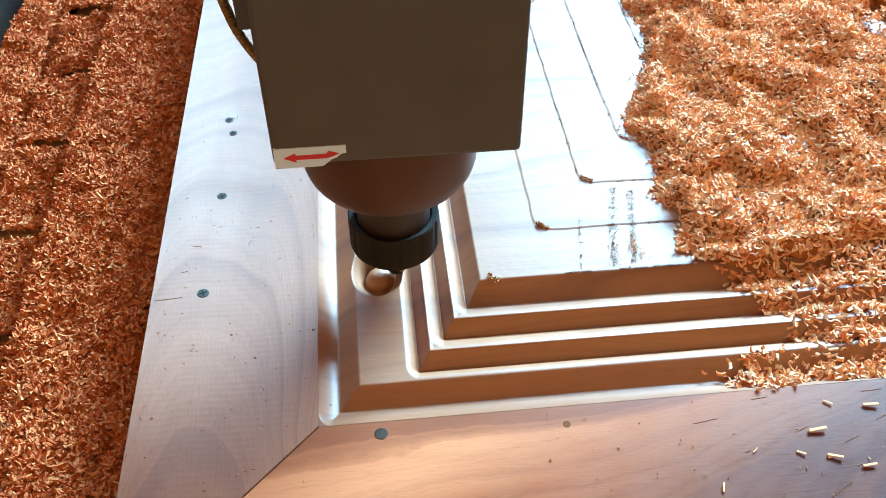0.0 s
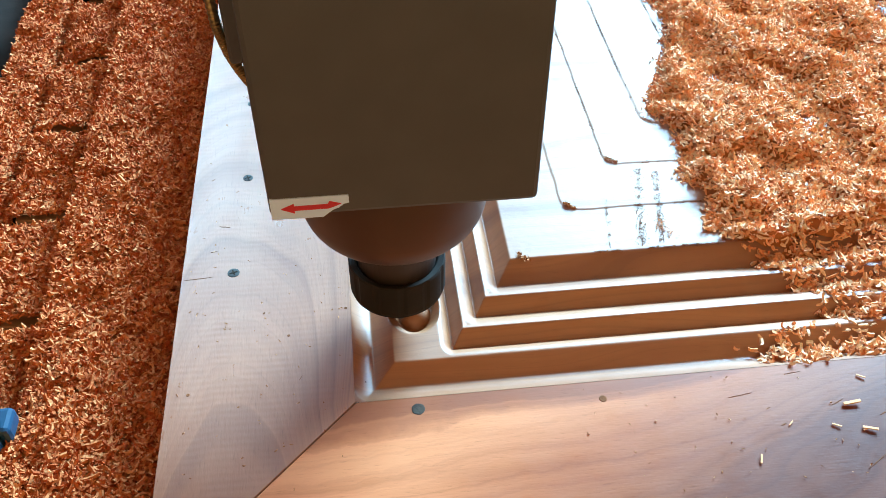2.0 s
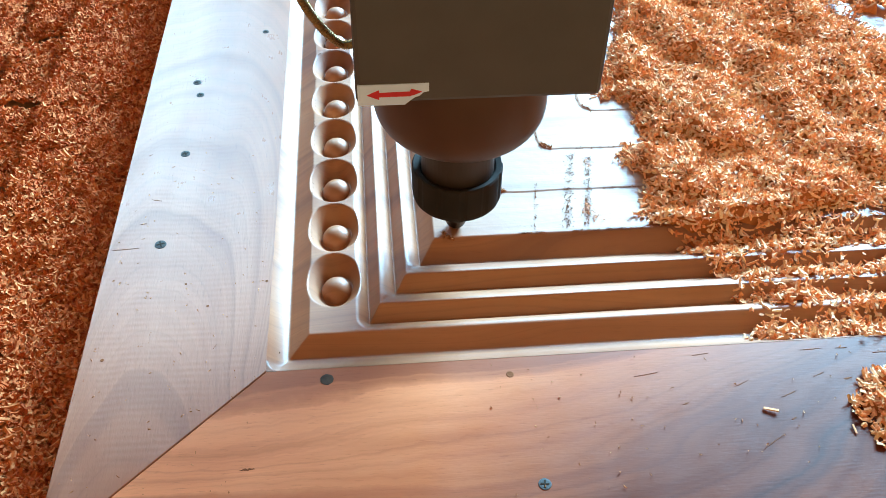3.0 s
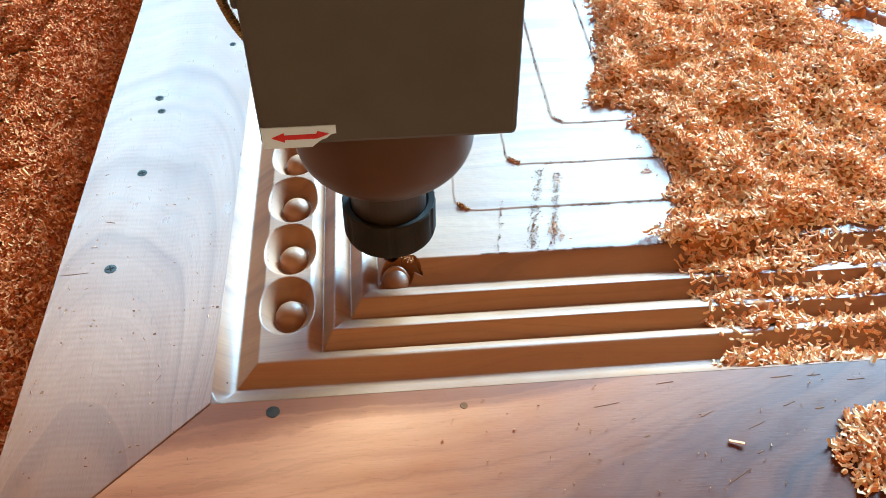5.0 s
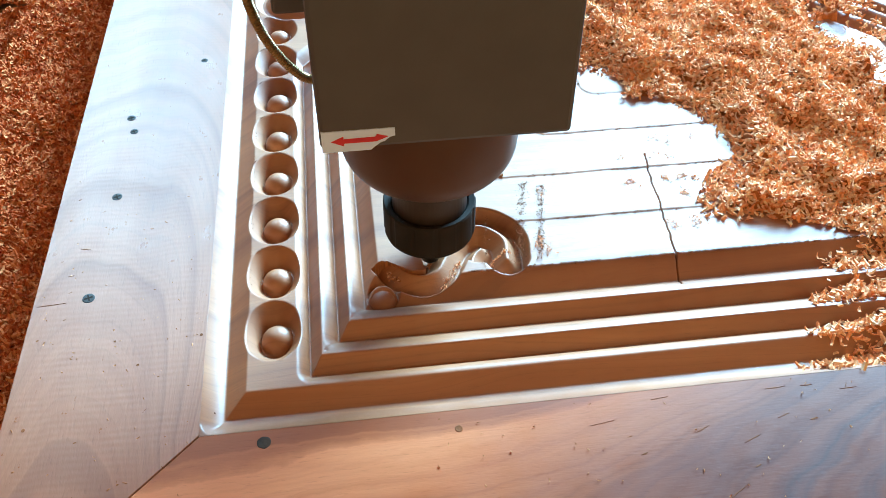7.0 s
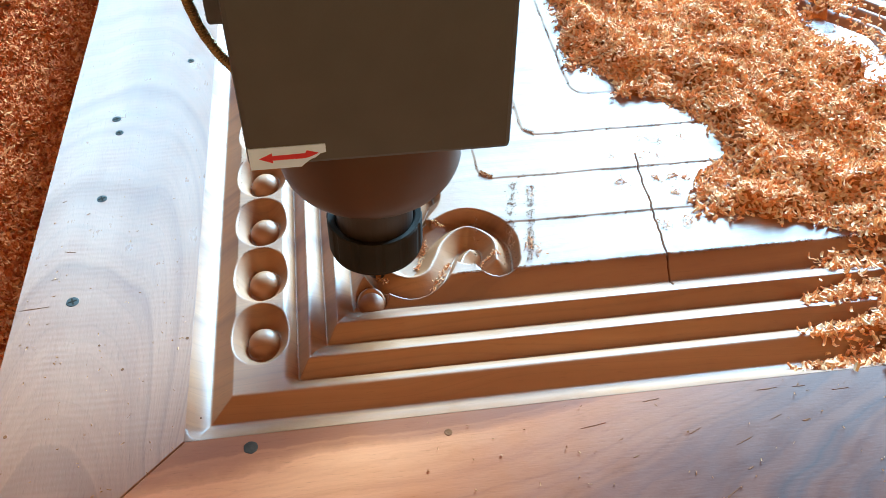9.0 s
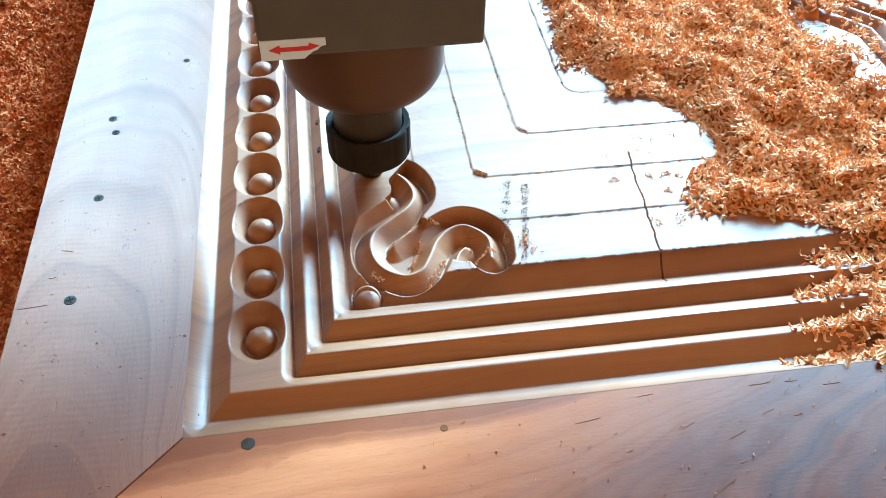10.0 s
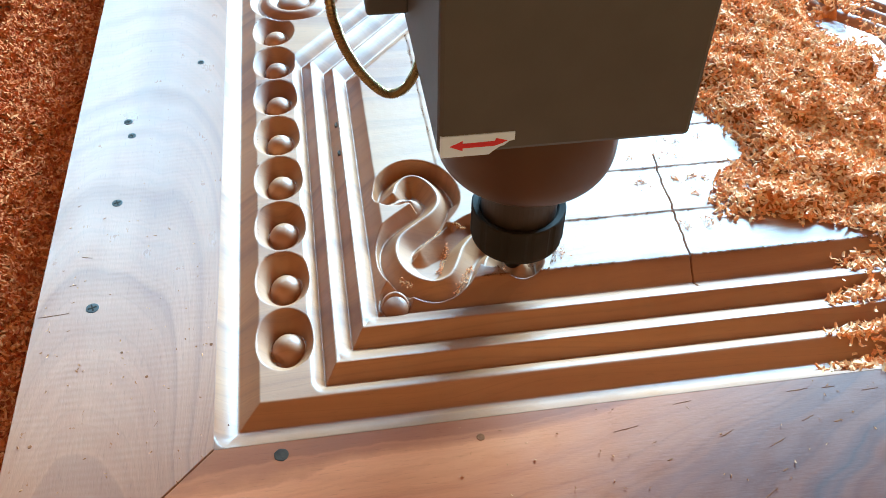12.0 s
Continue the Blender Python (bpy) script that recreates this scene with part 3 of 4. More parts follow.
# ---------------------------------------------------------------- room
def build_room():
    bed = part("router_bed", box_bm(-1.0, 1.3, -0.9, 1.4, -PANEL_T - 0.11, -PANEL_T - 0.040), mat_bed)
    tagged(bed, "dark slotted router bed under wood dust", "machine bed", kind="structure")
    for by in (-0.06, 0.25, 0.56, 0.85):
        k = part("spoil_board", box_bm(-0.09, 0.75, by - 0.04, by + 0.04, -PANEL_T - 0.040, -PANEL_T, 0.002), mat_bed)
        tagged(k, "dark spoil board strip under the panel", "board", "spoil boards")
    X0, X1, Y0, Y1, Z0, Z1 = -4.0, 5.2, -2.6, 4.15, -0.85, 5.0
    t = 0.15
    floor = tagged(part("floor", box_bm(X0, X1, Y0, Y1, Z0 - t, Z0), mat_floor), "grey concrete workshop floor", "floor", kind="structure")
    tagged(part("ceiling", box_bm(X0, X1, Y0, Y1, Z1, Z1 + t), mat_wall), "unseen red workshop ceiling that warms the bounced light", "ceiling", kind="structure")
    tagged(part("wall_west", box_bm(X0 - t, X0, Y0 - t, Y1 + t, Z0, Z1), mat_wall), "unseen red wall that warms the bounced light", "wall", kind="structure")
    tagged(part("wall_east", box_bm(X1, X1 + t, Y0 - t, Y1 + t, Z0, Z1), mat_wall), "unseen red wall that warms the bounced light", "wall", kind="structure")
    tagged(part("wall_south", box_bm(X0, X1, Y0 - t, Y0, Z0, Z1), mat_fill_bounce), "unseen ochre wall added to bounce warm fill light", "wall", kind="structure")
    openings = ((1.39, 4.37, 1.33, 2.91), (-1.84, 3.04, 3.79, 4.67), (-2.13, -0.35, 1.46, 3.74))
    (a0, a1, a2, a3), (b0, b1, b2, b3), (c0, c1, c2, c3) = openings
    spans = [(X0, c0, Z0, b2), (c0, c1, Z0, c2), (c0, c1, c3, b2), (c1, a0, Z0, b2), (a0, a1, Z0, a2), (a0, a1, a3, b2), (a1, X1, Z0, b2), (X0, b0, b2, b3), (b1, X1, b2, b3), (X0, X1, b3, Z1)]
    bm = bmesh.new()
    for b in spans:
        o = box_bm(b[0], b[1], Y1, Y1 + t, b[2], b[3])
        me = bpy.data.meshes.new("tmp")
        o.to_mesh(me)
        o.free()
        bm.from_mesh(me)
        bpy.data.meshes.remove(me)
    tagged(part("wall_north", bm, mat_wall), "plain wall with two low windows and a high one", "wall", kind="structure")
    for i, (wx0, wx1, wz0, wz1) in enumerate(openings):
        win = tagged(new("window_%d" % (i + 1)), "white painted workshop window", "window", kind="structure")
        for a, b, c, d in ((wx0, wx0 + 0.04, wz0, wz1), (wx1 - 0.04, wx1, wz0, wz1), (wx0 + 0.04, wx1 - 0.04, wz0, wz0 + 0.04), (wx0 + 0.04, wx1 - 0.04, wz1 - 0.04, wz1)):
            part("window_frame", box_bm(a, b, Y1 + 0.05, Y1 + 0.11, c, d, 0.003), mat_frame, win)


build_room()


# ---------------------------------------------------------------- spindle head
def build_head():
    head = tagged(new("router_spindle_head"), "beige router head with steel spindle and black collet nut", "router spindle")
    BX0, BX1, BY0, BY1, BZ0, BZ1 = -0.0545, 0.068, -0.050, 0.115, 0.139, 0.46
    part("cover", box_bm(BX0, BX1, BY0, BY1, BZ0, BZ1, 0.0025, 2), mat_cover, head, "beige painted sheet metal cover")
    part("name_plate", box_bm(-0.028, 0.082 - 0.02, BY0 - 0.0012, BY0 + 0.001, 0.264, 0.300, 0.0008), mat_black, head, "black plate")
    # its lower corner is torn off
    bm = bmesh.new()
    edge = [(BX0 + 0.001 + 0.035 * u, BZ0 - 0.0005 + 0.012 * w) for u, w in ((0, 0), (0.66, 0), (0.72, 0.16), (0.80, 0.34), (0.86, 0.40), (0.93, 0.58), (1, 0.62), (1, 1), (0, 1))]
    f = [bm.verts.new((a, BY0 - 0.0006, b)) for a, b in edge]
    k = [bm.verts.new((a, BY0 + 0.001, b)) for a, b in edge]
    bm.faces.new(f)
    bm.faces.new(k[::-1])
    for i in range(len(edge)):
        bm.faces.new((f[i], k[i], k[(i + 1) % len(edge)], f[(i + 1) % len(edge)]))
    st = part("sticker", bm, mat_white, head, "white sticker with red double arrow")
    # double arrow
    bm = bmesh.new()
    x0, x1, zc, y = BX0 + 0.0055, BX0 + 0.0325, BZ0 + 0.0058, BY0 - 0.0010
    pts = [(x0, zc), (x0 + 0.006, zc + 0.0028), (x0 + 0.006, zc + 0.0012), (x1 - 0.006, zc + 0.0014), (x1 - 0.0052, zc + 0.0030), (x1, zc + 0.0012),
           (x1 - 0.0035, zc - 0.0004), (x1 - 0.006, zc - 0.0012), (x0 + 0.006, zc - 0.0012), (x0 + 0.006, zc - 0.0028)]
    f = [bm.verts.new((a, y, b)) for a, b in pts]
    k = [bm.verts.new((a, y + 0.0006, b)) for a, b in pts]
    bm.faces.new(f)
    for i in range(len(pts)):
        bm.faces.new((f[i], k[i], k[(i + 1) % 10], f[(i + 1) % 10]))
    part("arrow", bm, mat_red, st, "red double arrow")
    CX, CY = 0.004, 0.010
    R = 0.0500
    prof = [(0, 0.24), (R, 0.24), (R, 0.101)]
    for i in range(1, 11):
        a = i / 10 * math.pi / 2
        prof.append((R - 0.017 + 0.017 * math.cos(a), 0.101 - 0.0195 * math.sin(a)))
    prof += [(0.026, 0.0812), (0.0255, 0.083), (0, 0.083)]
    part("spindle", lathe_bm(prof, 72, CX, CY), mat_metal, head, "bare metal spindle nose, the brown reflection of the sawdust put into its colour", True)
    part("collar", lathe_bm([(0, 0.0835), (0.0225, 0.0835), (0.0225, 0.0475), (0.0235, 0.0465), (0, 0.0465)], 48, CX, CY), mat_collar, head, "dark brown collar")
    # collet nut: recessed top rim, straight wall with shallow flats, long chamfer
    n = 96
    bm = lathe_bm([(0, 0.0475), (0.0225, 0.0475), (0.0240, 0.0495), (0.0272, 0.0505), (0.0280, 0.0495), (0.0280, 0.0290), (0.0272, 0.0262), (0.0170, 0.0180), (0.0105, 0.0165), (0, 0.0165)], n, CX, CY)
    for v in bm.verts:
        dx, dy = v.co.x - CX, v.co.y - CY
        r = math.hypot(dx, dy)
        if r > 0.0276 and 0.027 < v.co.z < 0.0499:
            k = round(math.degrees(math.atan2(dy, dx)) / 3.75)
            if k % 8 in (0, 1):
                v.co.x, v.co.y = CX + dx * 0.978, CY + dy * 0.978
    bmesh.ops.bevel(bm, geom=[e for e in bm.edges if e.calc_face_angle(0) > 0.6], offset=0.0004, segments=1, affect="EDGES")
    part("collet_nut", bm, mat_dark, head, "black collet nut")
    part("cutter", lathe_bm([(0, 0.018), (0.0085, 0.018), (0.0088, 0.008), (0.0060, 0.001), (0.003, -0.0026), (0, -0.003)], 24, CX, CY), mat_carbide, head, "dark carbide cutter")
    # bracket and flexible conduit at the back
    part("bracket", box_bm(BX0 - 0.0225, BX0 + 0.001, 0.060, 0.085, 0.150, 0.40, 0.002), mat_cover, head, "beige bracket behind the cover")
    ctrl = [(-0.097, 0.095, 0.33), (-0.098, 0.080, 0.22), (-0.096, 0.068, 0.160), (-0.093, 0.066, 0.140), (-0.088, 0.065, 0.125), (-0.080, 0.065, 0.110), (-0.069, 0.065, 0.0975), (-0.060, 0.065, 0.0965), (-0.052, 0.066, 0.104), (-0.046, 0.068, 0.120), (-0.043, 0.070, 0.142)]
    ctrl = np.array(ctrl)
    line = []
    for a in np.linspace(0, len(ctrl) - 1.001, 440):
        i = int(a)
        t = a - i
        p = [ctrl[max(0, min(len(ctrl) - 1, i + q))] for q in (-1, 0, 1, 2)]
        line.append(0.5 * (2 * p[1] + (p[2] - p[0]) * t + (2 * p[0] - 5 * p[1] + 4 * p[2] - p[3]) * t * t + (3 * p[1] - p[0] - 3 * p[2] + p[3]) * t ** 3))
    part("conduit", tube_bm([Vector(q) for q in line], 0.0030, 12, lambda i: 1.0 if i % 4 < 2 else 0.86), mat_brass, head, "ribbed brass flexible conduit", False)
    return head, bpy.data.objects["conduit"]


head, conduit = build_head()


# ---------------------------------------------------------------- shavings
def chip_arrays(px, py, pz, rs, size=1.0, tilt=0.40):
    """Curled strips, five cross rows each."""
    n = len(px)
    big = rs.rand(n) < 0.42
    L = np.where(big, rs.uniform(0.0055, 0.0100, n), rs.uniform(0.0022, 0.0060, n)) * size
    W = np.where(big, rs.uniform(0.0013, 0.0030, n), rs.uniform(0.0013, 0.0034, n)) * size
    curl = np.where(big, rs.uniform(0.8, 3.4, n), rs.uniform(0.2, 2.0, n)) * rs.choice([-1, 1], n, p=[0.3, 0.7])
    yaw = rs.uniform(0, 2 * math.pi, n)
    pit = rs.normal(0, tilt, n)
    rol = rs.normal(0, 0.5, n)
    R, C = 4, 3
    verts = np.zeros((n, R, C, 3))
    u = np.linspace(-0.5, 0.5, R)
    safe = np.where(np.abs(curl) < 0.1, 0.1, curl)
    for k in range(R):
        th = curl * u[k]
        lx = np.sin(th) / safe * L
        lz = (1 - np.cos(th)) / safe * L
        taper = W * (1 - 0.6 * abs(u[k]) * 2 * rs.rand(n))
        for e, sgn in enumerate((-0.5, 0.0, 0.5)):
            ly = sgn * taper
            lzz = lz + (0.42 * taper if e == 1 else 0.0)
            x1, y1, z1 = lx, ly * np.cos(rol) - lzz * np.sin(rol), ly * np.sin(rol) + lzz * np.cos(rol)
            x2, z2 = x1 * np.cos(pit) + z1 * np.sin(pit), -x1 * np.sin(pit) + z1 * np.cos(pit)
            verts[:, k, e, 0] = px + x2 * np.cos(yaw) - y1 * np.sin(yaw)
            verts[:, k, e, 1] = py + x2 * np.sin(yaw) + y1 * np.cos(yaw)
            verts[:, k, e, 2] = pz + z2
    base = np.arange(n) * R * C
    q = []
    for k in range(R - 1):
        for e in range(C - 1):
            a = base + C * k + e
            q.append(np.stack([a, a + 1, a + C + 1, a + C], -1))
    return verts.reshape(-1, 3), np.concatenate(q)


def inside(poly, x, y):
    res = np.zeros(x.shape, bool)
    n = len(poly)
    for i in range(n):
        (ax, ay), (bx, by) = poly[i], poly[(i + 1) % n]
        cond = (ay > y) != (by > y)
        with np.errstate(divide="ignore", invalid="ignore"):
            xi = (bx - ax) * (y - ay) / (by - ay + 1e-12) + ax
        res ^= cond & (x < xi)
    return res


def edge_distance(poly, x, y):
    d = np.full(x.shape, 9.0)
    n = len(poly)
    for i in range(n):
        a, b = np.array(poly[i]), np.array(poly[(i + 1) % n])
        ab = b - a
        t = np.clip(((x - a[0]) * ab[0] + (y - a[1]) * ab[1]) / (ab @ ab), 0, 1)
        d = np.minimum(d, np.hypot(x - a[0] - t * ab[0], y - a[1] - t * ab[1]))
    return d


def ground(x, y):
    """Surface under the shavings: the reeds along the rail, else the panel's top."""
    return np.where(((y < 0.106) & (y > 0) & (x > 0.1)) | ((x > CARVE_X1 - 0.11) & (y > 0) & (x < CARVE_X1)), uncut(x, np.clip(y, 0, 1)), 0.0)


def on_crest(x, y):
    """True on the rounded backs of the reeds, which shed the shavings."""
    s = moulding_index(x, y)
    fr = s - np.floor(s)
    return ((y < 0.106) | (x > CARVE_X1 - 0.106)) & (y > 0) & (((s > 0) & (s < 2) & (fr > 0.12) & (fr < 0.62)) | ((s > 2.25) & (s < 2.62)) | (s < -0.55) & (s > -1.0) | (y < 0.004))


def heap_height(d, x, y, top):
    top = np.where(((y < 0.106) & (y > 0)) | (x > CARVE_X1 - 0.106), top * 0.45, top)
    return np.minimum(d * 0.75, top) * (0.8 + 0.8 * vnoise(x, y, 0.03, 11)) + 0.0044 * vnoise(x, y, 0.014, 12) * np.clip(d / 0.01, 0, 1) + 0.0016 * vnoise(x, y, 0.006, 13)


def heap(name, poly, density, top, rs, mat, label, category, base_z=0.0, fine=0.003, origin=(0, 0), spill=0.004, bare=None):
    """A heap of shavings inside an outline on the plan."""
    P = np.array(poly)
    x0, y0 = P.min(0) - 0.01
    x1, y1 = P.max(0) + 0.01
    xs, ys = np.arange(x0, x1, fine), np.arange(y0, y1, fine)
    X, Y = np.meshgrid(xs, ys, indexing="ij")
    wx, wy = X + 0.006 * vnoise(X, Y, 0.018, 21), Y + 0.006 * vnoise(X, Y, 0.018, 22)
    ins = inside(poly, wx, wy)
    d = np.where(ins, edge_distance(poly, wx, wy), 0)
    Z = base_z + ground(X, Y) + heap_height(d, X, Y, top) - np.where(on_crest(X, Y), 0.006, 0.0025)
    if bare is not None:
        Z = Z - bare(X, Y) * 0.03
    keep = ins[:-1, :-1] & ins[1:, 1:]
    root = tagged(new(name), label, category, kind="stuff")
    root.location = (origin[0], origin[1], 0)
    O = np.array([origin[0], origin[1], 0.0])
    if keep.any():
        quick_mesh("dust_bed", np.stack([X, Y, Z], -1).reshape(-1, 3) - O, grid_faces(len(xs), len(ys), keep), mat_dust_shade, root, True)
    n = int((x1 - x0) * (y1 - y0) * density)
    px, py = rs.uniform(x0, x1, n), rs.uniform(y0, y1, n)
    wx, wy = px + 0.006 * vnoise(px, py, 0.018, 21), py + 0.006 * vnoise(px, py, 0.018, 22)
    ins = inside(poly, wx, wy)
    dd = edge_distance(poly, wx, wy)
    stray = (~ins) & (dd < spill) & (rs.rand(n) < 0.25)
    ok = (ins | stray) & ((rs.rand(n) < 0.3) | ~on_crest(px, py))
    if bare is not None:
        ok &= rs.rand(n) > bare(px, py)
    px, py, dd, ins = px[ok], py[ok], dd[ok], ins[ok]
    low = base_z + ground(px, py)
    pz = low + np.where(ins, heap_height(dd, px, py, top) + rs.uniform(-0.002, 0.0015, len(px)), 0.0008)
    v, q = chip_arrays(px, py, np.maximum(pz, low + 0.0006), rs)
    quick_mesh("shavings", v - O, q, mat, root, False)
    return root


def bare_spots(x, y):
    """Places where the panel shows through the heap."""
    out = np.zeros(np.shape(x))
    for cx, cy, r in ((0.515, 0.335, 0.026), (0.50, 0.385, 0.016), (0.530, 0.28, 0.020), (0.560, 0.34, 0.030), (0.548, 0.23, 0.016), (0.505, 0.26, 0.010), (0.572, 0.39, 0.030)):
        out = np.maximum(out, np.clip(1.6 - np.hypot(x - cx, (y - cy) * 0.8) / r + 0.7 * vnoise(x, y, 0.012, 31) + 0.6 * vnoise(x, y, 0.005, 32), 0, 1))
    return out * 0.97


RS = np.random.RandomState(7)
# heap that stays on the panel
STAY = [(0.335, 0.46), (0.288, 0.45), (0.283, 0.386), (0.277, 0.309), (0.326, 0.281), (0.355, 0.234), (0.367, 0.197), (0.331, 0.160), (0.328, 0.129), (0.392, 0.116), (0.420, 0.104), (0.382, 0.085), (0.395, 0.070), (0.358, 0.056), (0.400, 0.044), (0.348, 0.030),
        (0.370, 0.016), (0.335, 0.008), (0.365, 0.001), (0.50, 0.001), (0.62, 0.01), (0.64, 0.55), (0.335, 0.58)]
heap("shavings_heap", STAY, 280000, 0.011, RS, mat_chip, "heap of curled orange-brown wood shavings on the panel", "wood shavings", bare=bare_spots)
# clumps that the air blast drives off, and where they go
FIRST_CLUMPS = [
    ([(0.271, 0.437), (0.282, 0.377), (0.257, 0.303), (0.232, 0.243), (0.262, 0.235), (0.312, 0.30), (0.326, 0.38), (0.332, 0.44)], 2.75, 3.4, (0.014, 0.012), (0.034, 0.02)),
    ([(0.232, 0.243), (0.252, 0.219), (0.236, 0.187), (0.262, 0.170), (0.318, 0.20), (0.350, 0.265), (0.325, 0.315), (0.262, 0.30)], 2.8, 3.35, (0.060, 0.035), (0.09, 0.05)),
    ([(0.236, 0.187), (0.239, 0.152), (0.243, 0.115), (0.285, 0.110), (0.298, 0.150), (0.296, 0.19), (0.262, 0.175)], 2.85, 3.5, (0.062, 0.020), (0.12, 0.05)),
    ([(0.243, 0.115), (0.260, 0.095), (0.277, 0.062), (0.300, 0.065), (0.295, 0.11)], 2.9, 3.5, (0.030, 0.0), (0.15, 0.0)),
]
SECOND_CLUMPS = [
    ([(0.285, 0.255), (0.29, 0.20), (0.305, 0.165), (0.350, 0.165), (0.375, 0.21), (0.35, 0.26), (0.30, 0.27)], 5.75, 6.4, (0.10, 0.040), None),
    ([(0.300, 0.165), (0.285, 0.121), (0.275, 0.096), (0.330, 0.100), (0.400, 0.115), (0.395, 0.165), (0.340, 0.166)], 5.8, 6.5, (0.125, 0.040), None),
    ([(0.278, 0.092), (0.292, 0.060), (0.320, 0.065), (0.370, 0.075), (0.400, 0.10), (0.33, 0.10)], 5.7, 6.3, (0.140, 0.0), None),
    ([(0.292, 0.058), (0.285, 0.035), (0.330, 0.030), (0.380, 0.045), (0.365, 0.070), (0.32, 0.065)], 5.7, 6.3, (0.120, 0.0), None),
]
RAIL_CLUMPS = [
    ([(0.224, 0.019), (0.250, 0.006), (0.285, 0.004), (0.285, 0.020), (0.250, 0.026)], 2.7, 3.2, (0.150, 0.0), None),
    ([(0.284, 0.021), (0.287, 0.006), (0.34, 0.002), (0.37, 0.010), (0.35, 0.024)], 5.7, 6.3, (0.10, 0.0), None),
]
CLUMPS = FIRST_CLUMPS + SECOND_CLUMPS + RAIL_CLUMPS
clumps = []
for poly, ta, tb, shift, again in CLUMPS:
    o = tuple(np.mean(poly, 0))
    ob = heap("shavings_clump", poly, 280000, 0.0095, RS, mat_chip, "loose clump of curled wood shavings at the edge of the heap", "wood shavings", fine=0.0025, origin=o)
    clumps.append((ob, o, ta, tb, shift, again))
# clump that drifts over the near rail for a while
o = (0.335, -0.042)
drift = heap("shavings_clump", [(0.300, -0.030), (0.318, -0.012), (0.36, -0.004), (0.40, -0.02), (0.39, -0.075), (0.34, -0.066), (0.305, -0.052)], 260000, 0.007, RS, mat_chip,
             "loose drift of wood shavings on the rail", "wood shavings", fine=0.0025, origin=o)


def bed_height(x, y):
    """Surface of the dust on the router bed, with the slots between its blocks."""
    z = -PANEL_T - 0.004 + 0.004 * vnoise(x, y, 0.05, 41) + 0.0034 * vnoise(x, y, 0.018, 42) + 0.0016 * vnoise(x, y, 0.007, 43)
    z = z - 0.008 * np.clip((x + 0.122) / 0.016, 0, 1)                 # hollow along the panel
    z = z - 0.014 * np.clip((-0.203 - x) / 0.004, 0, 1)                # step down to the blocks
    deep = np.clip((-0.208 - x) / 0.002, 0, 1) * np.clip((x + 0.264) / 0.002, 0, 1) * np.clip((0.0055 - bed_slot(y)) / 0.0015, 0, 1)
    z = z - 0.045 * deep
    z = z - 0.012 * np.clip(1 - np.abs(x + 0.264) / 0.009, 0, 1)       # seam between the block rows
    z = z - 0.030 * np.clip((-0.305 - x) / 0.004, 0, 1)                # edge of the bed
    return z


def bed_slot(y):
    k = (y - 0.019) / 0.1075
    return np.abs(k - np.round(k)) * 0.1075


def build_bed_slats():
    """Wooden slats of the bed, bare on the faces that stand in the slots."""
    edges = [0.019 + 0.1075 * k for k in range(-1, 7)]
    for y0, y1 in zip(edges, edges[1:]):
        slat = part("bed_slat", box_bm(-0.2540, -0.2105, y0 + 0.0052, y1 - 0.0052, -PANEL_T - 0.040, -PANEL_T - 0.0245, 0.001), mat_slat)
        tagged(slat, "brown wooden bed slat under a layer of sawdust", "bed slat", "slats of the bed")


def build_bed_dust():
    root = tagged(new("bed_shavings"), "thick layer of reddish sawdust and shavings over the slotted bed, shade put into their colour", "sawdust", kind="stuff")
    xs, ys = np.arange(-0.306, PANEL_X0 + 0.012, 0.0025), np.arange(-0.16, 0.72, 0.0025)
    X, Y = np.meshgrid(xs, ys, indexing="ij")
    keep = ~((X < -0.210) & (X > -0.264) & (bed_slot(Y) < 0.0048))[:-1, :-1]
    quick_mesh("dust_bed", np.stack([X, Y, bed_height(X, Y)], -1).reshape(-1, 3), grid_faces(len(xs), len(ys), keep), mat_dust_shade, root, True)
    n = 72000
    px, py = RS.uniform(-0.306, PANEL_X0 - 0.001, n), RS.uniform(-0.14, 0.70, n)
    ok = ~((px < -0.207) & (px > -0.266) & (bed_slot(py) < 0.0072))
    px, py = px[ok], py[ok]
    v, q = chip_arrays(px, py, bed_height(px, py) + RS.uniform(-0.0008, 0.0024, len(px)), RS, 1.12, 0.30)
    quick_mesh("shavings", v, q, mat_chip_shaded, root, False)


build_bed_slats()
build_bed_dust()


# ---------------------------------------------------------------- screws and small things
def build_screws():
    spots = [(-0.019, 0.360, 0.0028), (-0.068, 0.288, 0.0034), (-0.064, 0.271, 0.0031), (-0.067, 0.199, 0.0036), (-0.072, 0.107, 0.0040), (0.144, -0.082, 0.0036)]
    first = None
    for x, y, r in spots:
        if first is None:
            first = tagged(new("screw"), "dark steel screw sunk flush in the pale wood", "screw", "screws in the panel")
            part("head", lathe_bm([(0, 0.0004), (0.6, 0.0004), (0.9, 0.0003), (1.0, -0.0004), (0.5, -0.004), (0, -0.004)], 20), mat_screw, first)
            bm = box_bm(-0.62, 0.62, -0.11, 0.11, 0.0004, 0.0006)
            part("cross_slot", bm, mat_hole, first)
            bm = box_bm(-0.11, 0.11, -0.62, 0.62, 0.00041, 0.00062)
            part("cross_slot", bm, mat_hole, first)
            first.matrix_basis = pose(x, y, 0, 0, 0, 25)
            first.scale = (r, r, 1)
        else:
            c = copy_thing(first, pose(x, y, 0, 0, 0, 40 + 300 * x))
            c.scale = (r, r, 1)


build_screws()


